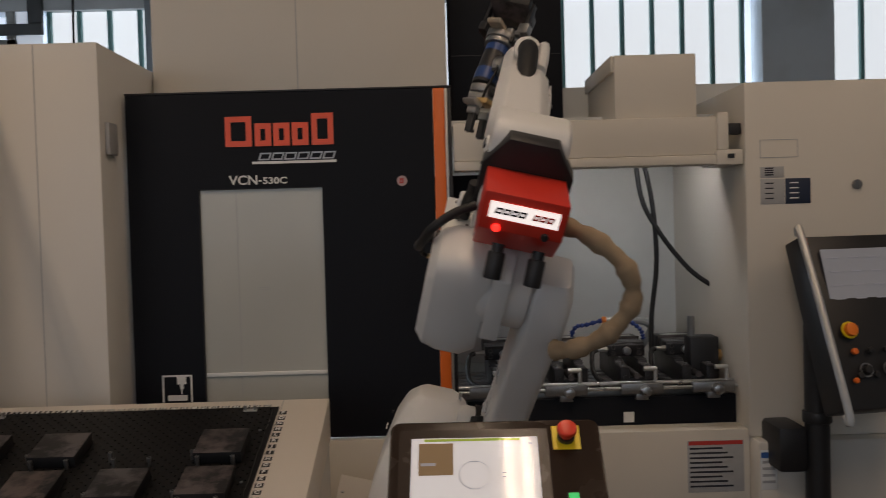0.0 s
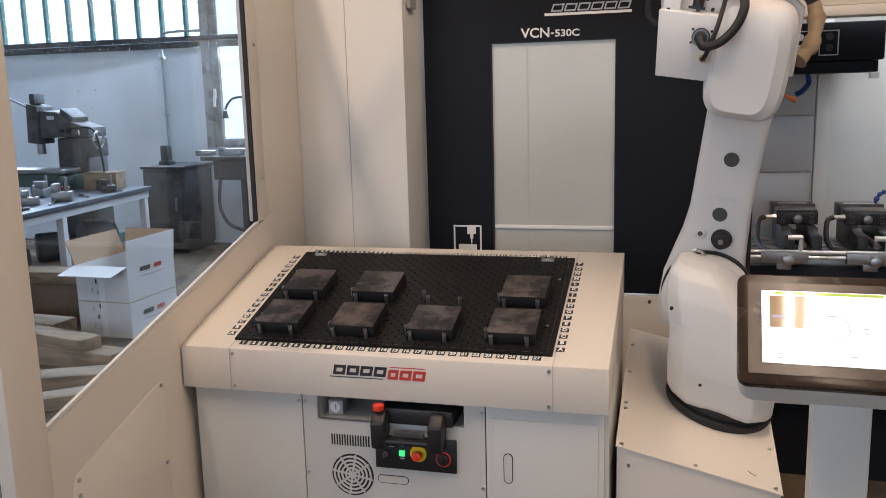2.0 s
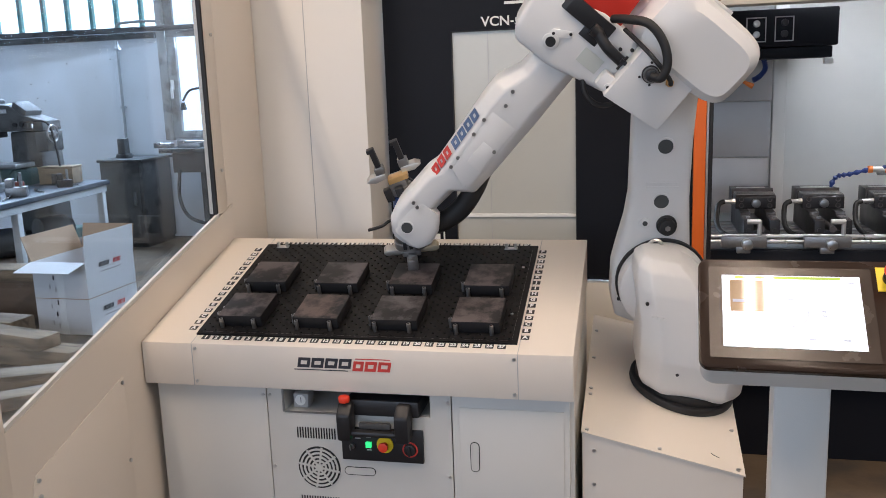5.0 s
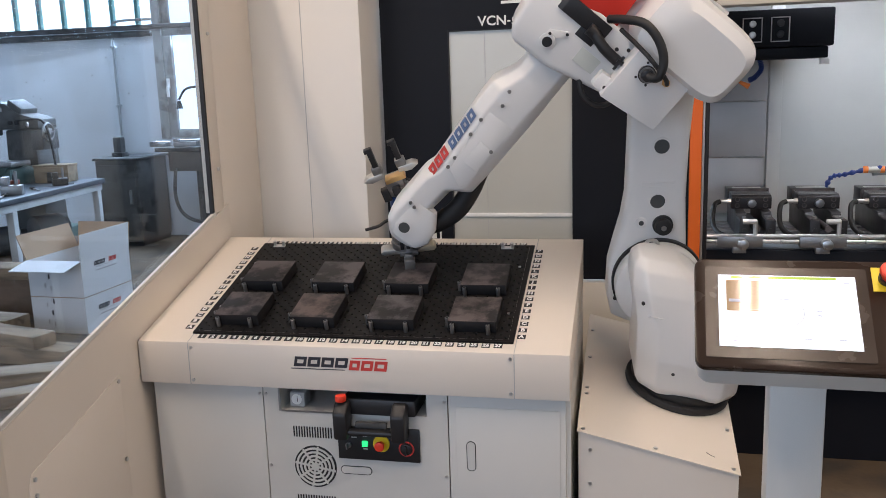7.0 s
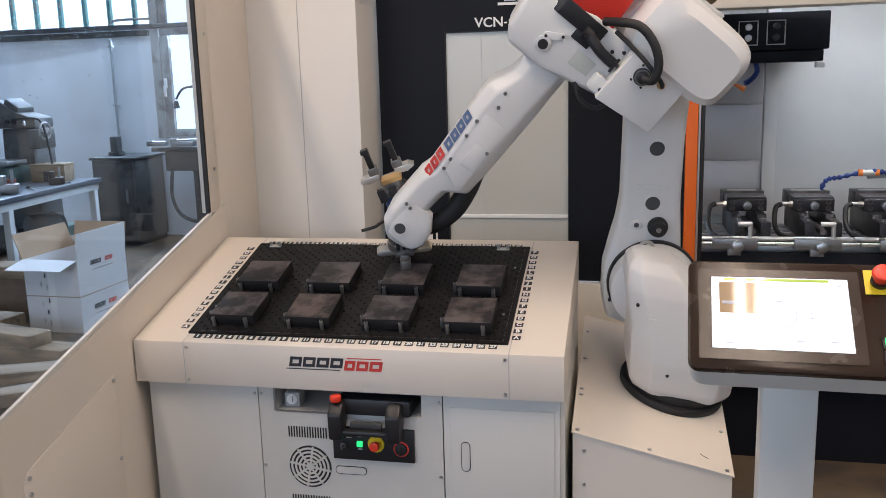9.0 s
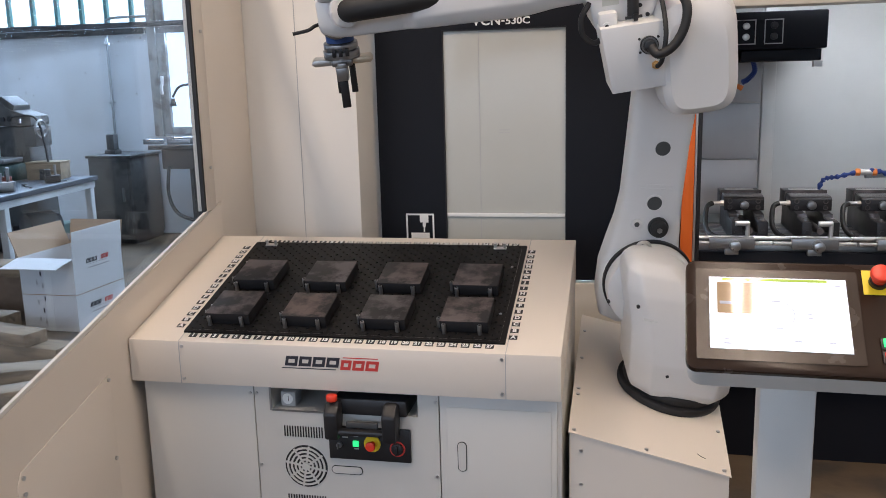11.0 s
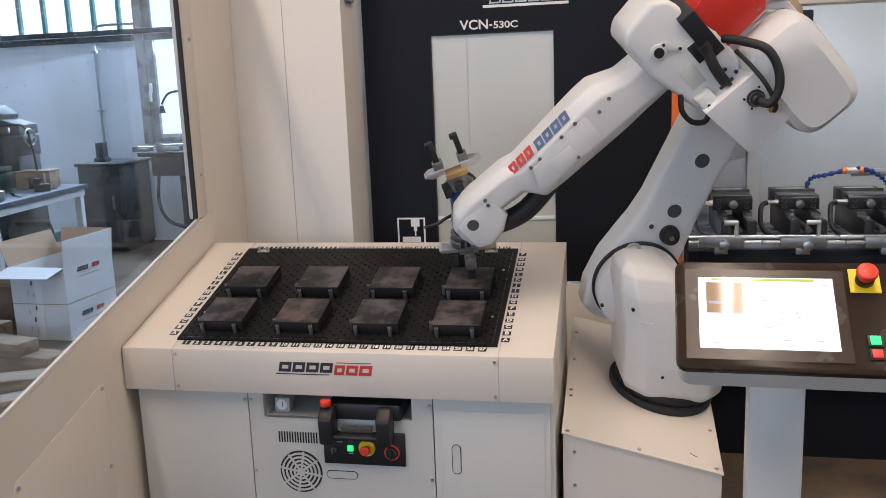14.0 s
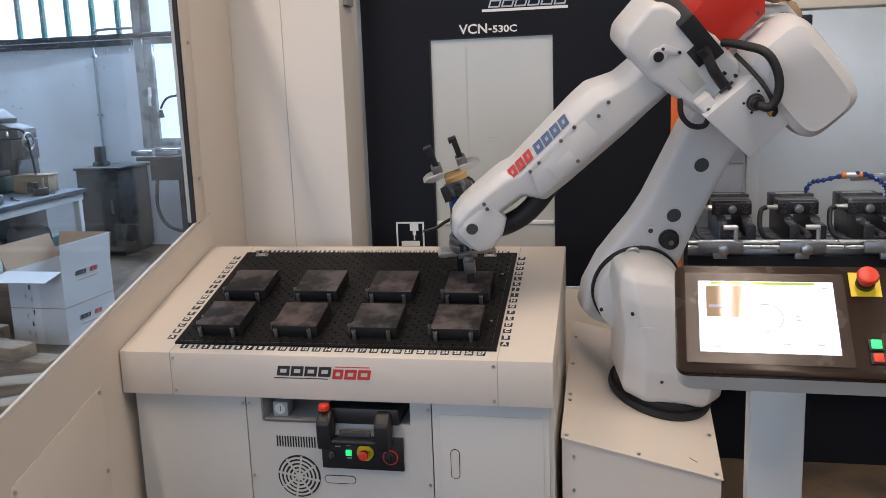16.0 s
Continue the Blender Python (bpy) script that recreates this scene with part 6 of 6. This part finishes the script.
# wrist and double gripper: the carrier sits on the wrist's flange, along the tool's y
TD = 0.115
tool = part("wrist_flange", joined(bm_cyl(0.055, 0.05, (0, 0.02, 0), "Y", 36, bevel=0.006), bm_cyl(0.044, 0.06, (0, 0.055, 0), "Y", 32)), STEEL_MID, robot, "round steel tool flange")
part("carrier", joined(bm_cyl(0.046, 0.19, (0, TD, -0.005), "Z", 32, bevel=0.006), bm_box((0.07, 0.07, 0.08), (0, TD - 0.02, 0), 0.006)), BLACK, tool, "black tool carrier")
part("blue_band", bm_cyl(0.0475, 0.05, (0, TD, 0.05), "Z", 32), BLUE_BAND, tool, "blue band")
part("blue_band", bm_cyl(0.0475, 0.03, (0, TD, -0.07), "Z", 32), BLUE_BAND, tool, "blue band")
part("name_plate", bm_box((0.02, 0.003, 0.05), (-0.02, TD - 0.057, 0.0)), WHITE, tool)
part("sensor_cable", bm_tube([(-0.04, TD, -0.02), (-0.075, TD - 0.02, -0.025), (-0.10, TD - 0.03, -0.035), (-0.15, TD - 0.04, -0.04)], 0.006), BLACK, tool)
gripper = part("gripper_body", joined(bm_cyl(0.058, 0.022, (0, TD, -0.100), "Z", 36, bevel=0.003), bm_cyl(0.062, 0.028, (0, TD, -0.127), "Z", 36, bevel=0.004), bm_box((0.07, 0.11, 0.022), (0, TD, -0.150), 0.004)), STEEL_MID, tool, "steel gripper body")
GOLD = mat("pale_gold_alloy", (0.55, 0.46, 0.34), 0.4, metal=0.6)
for sx in (-1, 1):
    part("slide_wing", bm_prism([(sx * 0.035, -0.144), (sx * 0.095, -0.140), (sx * 0.106, -0.151), (sx * 0.095, -0.162), (sx * 0.035, -0.162)], 0.055, "Y", TD - 0.028, 0.003), ALU if sx < 0 else GOLD, gripper, "pale slide wing")
part("jaw_block", bm_box((0.040, 0.045, 0.045), (0.0, TD - 0.085, -0.175), 0.005), STEEL_MID, gripper)
part("jaw_block", bm_box((0.030, 0.045, 0.02), (0.0, TD - 0.055, -0.155), 0.004), STEEL_MID, gripper)
part("jaw", bm_box((0.028, 0.013, 0.105), (0.0, TD - 0.0875, -0.240), 0.002), BLACK, gripper, "black front jaw finger")
part("jaw_block", bm_box((0.075, 0.035, 0.04), (0.0, TD + 0.085, -0.172), 0.005), BLACK, gripper)
for sx in (-0.024, 0.024):
    part("jaw", bm_box((0.022, 0.013, 0.105), (sx, TD + 0.0875, -0.240), 0.002), BLACK, gripper, "black rear jaw finger")
for sx in (-0.022, 0.0, 0.022):
    part("valve", bm_box((0.013, 0.014, 0.026), (sx, TD - 0.062, -0.112), 0.002), BLACK, gripper)
second = part("second_gripper", joined(bm_cyl(0.05, 0.03, (0, 0, 0.0), "Z", 32, bevel=0.004), bm_box((0.065, 0.085, 0.035), (0, 0, 0.030), 0.004)), STEEL_MID, tool, "upper gripper", pose(-0.012, TD, 0.10, 0, -15, 0))
part("brass_plate", bm_box((0.075, 0.05, 0.020), (0.01, -0.03, 0.052), 0.003), BRASS, second)
for sx in (-1, 1):
    part("slide_wing", bm_prism([(sx * 0.03, 0.060), (sx * 0.075, 0.055), (sx * 0.105, 0.068), (sx * 0.085, 0.080), (sx * 0.03, 0.080)], 0.05, "Y", -0.03, 0.003), ALU, second, "pale slide wing")
    part("jaw_block", bm_box((0.036, 0.04, 0.030), (sx * 0.045, -0.005, 0.092), 0.004), STEEL_MID, second)
    part("jaw", bm_box((0.020, 0.028, 0.075), (sx * 0.045, -0.005, 0.142), 0.002), BLACK, second, "black upper jaw finger")
    part("jaw_tip", bm_box((0.012, 0.030, 0.014), (sx * 0.045 - 0.012, -0.005, 0.172), 0.002), BLACK, second)
part("valve_block", joined(bm_box((0.028, 0.03, 0.05), (-0.045, -0.03, 0.0), 0.003), bm_box((0.03, 0.03, 0.03), (0.0, -0.055, 0.01), 0.003)), BLACK, second)
part("air_tube", bm_tube([(0.04, -0.03, 0.04), (0.06, -0.05, 0.01), (0.04, -0.06, -0.06), (0.02, -0.05, -0.10)], 0.005, 8), BLACK, second)

# ---- movement ----
J1 = ((0, -93.6), (0.2, -84), (0.5, -61.2), (0.7, -43.1), (1.0, -30.6), (1.2, -26.8), (1.5, -19.8), (2.0, -8.3), (2.3, -1.2), (2.6, 3.8), (2.9, 8.4), (3.5, 9.2), (3.9, 9.2), (4.2, 8.3), (4.5, 7.5), (4.8, 5.7), (9.3, 5.5), (10.9, 8.3), (11.7, 8.6), (12.0, 8.5), (12.5, 12.2), (12.9, 11.8), (16, 11.8))
J2 = ((0, -33.0), (0.2, -31.6), (0.5, -27.8), (0.7, -23.4), (1.0, -12.0), (1.2, -7.2), (1.5, 0.8), (2.0, 4.7), (2.3, 6.0), (2.6, 6.7), (2.9, 7.6), (3.5, 7.7), (3.9, 7.6), (4.2, 3.9), (4.5, 4.7), (4.8, 10.5), (9.3, 10.6), (10.9, 7.2), (11.7, 7.0), (12.0, 4.3), (12.5, -11.2), (12.9, -13.0), (16, -13.0))
J3 = ((0, 8.3), (0.2, 1.0), (0.5, 6.1), (0.7, 7.6), (1.0, 3.4), (1.2, 3.2), (1.5, -3.5), (2.0, -0.3), (2.3, 2.6), (2.6, 8.1), (2.9, 10.4), (3.5, 10.6), (3.9, 10.8), (4.2, 25.3), (4.5, 41.9), (4.8, 50.5), (9.3, 50.7), (10.0, 40.0), (10.9, 11.0), (11.7, 10.8), (12.0, 17.3), (12.5, 50.6), (12.9, 65.6), (16, 65.6))
J4 = ((0, 180), (1.5, 180), (2.0, 165), (2.7, 105), (3.9, 100), (4.15, 60), (4.45, 0), (9.3, 0), (10.0, 20), (10.9, 98), (11.9, 100), (12.15, 60), (12.5, 0), (16, 0))
YAW = ((0, 56), (1.3, 58), (2.0, 66), (2.3, 58), (2.5, 42), (2.75, 19), (2.9, 15), (16, 15))
SWING = ((0, 138), (0.8, 140), (1.3, 150), (1.8, 232), (2.1, 290), (2.3, 312), (2.5, 334), (2.8, 358), (2.9, 360), (16, 360))
TOOL_LENGTH = 0.272


def value(table, t):
    """Smooth course through the rows, flat wherever neighbours turn round."""
    if t <= table[0][0]:
        return table[0][1]
    for k in range(len(table) - 1):
        (t0, a), (t1, b) = table[k], table[k + 1]
        if t <= t1:
            h, d = t1 - t0, (b - a) / (t1 - t0)

            def bend(d0, d1):
                return 0.0 if d0 * d1 <= 0 else 2 * d0 * d1 / (d0 + d1)
            m0 = bend((a - table[k - 1][1]) / (t0 - table[k - 1][0]), d) if k else d
            m1 = bend(d, (table[k + 2][1] - b) / (table[k + 2][0] - t1)) if k + 2 < len(table) else 0.0
            u = (t - t0) / h
            return a * (2 * u ** 3 - 3 * u * u + 1) + h * m0 * (u ** 3 - 2 * u * u + u) + b * (3 * u * u - 2 * u ** 3) + h * m1 * (u ** 3 - u * u)
    return table[-1][1]


def joints(t):
    """The poses of the moving robot parts at t, in the robot's space."""
    t1 = pose(0, 0, 0, 0, 0, value(J1, t))
    t2 = t1 @ pose(0.130, 0, 0.315, 0, value(J2, t), 0)
    t3 = t2 @ pose(0, 0, 0.966, 0, value(J3, t), 0)
    roll = value(J4, t)
    t4 = t3 @ pose(0, YA + 0.015, ZA - 0.025, roll, 0, 0) @ pose(0, -0.015, 0.025)      # the roll axis runs low in the casting
    wrist = (t3 @ pose(0, YA + 0.025, ZA - 0.042, roll, 0, 0) @ pose(1.10, -0.025, 0.047)).translation
    turn = pose(0, 0, 0, TILT, 0, 0) @ pose(0, 0, 0, 0, 0, value(YAW, t)) @ pose(0, 0, 0, 0, -value(SWING, t), 0)
    t6 = ROBOT_POSE.inverted() @ Matrix.Translation((ROBOT_POSE @ wrist)) @ turn
    return t1, t2, t3, t4, t6


def motions():
    times = [k / 10 for k in range(161)]
    tracks = [joints(t) for t in times]
    for k, ob in enumerate((turret, upper, elbow, fore, tool)):
        walk(ob, [(t, tr[k]) for t, tr in zip(times, tracks)])
    # the carried block: in the gripper, then at rest in its place on the tray
    rest = slot_pose(6)
    rows = []
    for t, tr in zip(times, tracks):
        held = ROBOT_POSE @ tr[4] @ pose(0, TD, -TOOL_LENGTH - BLOCK[2] / 2, 0, 0, -15)
        if t >= 4.8:
            held = rest
        elif t > 4.4:
            u = (t - 4.4) / 0.4
            held = Matrix.LocRotScale(held.translation.lerp(rest.translation, u * u), held.to_quaternion().slerp(rest.to_quaternion(), u), None)
        rows.append((t, held))
    walk(blocks[6], rows)


motions()
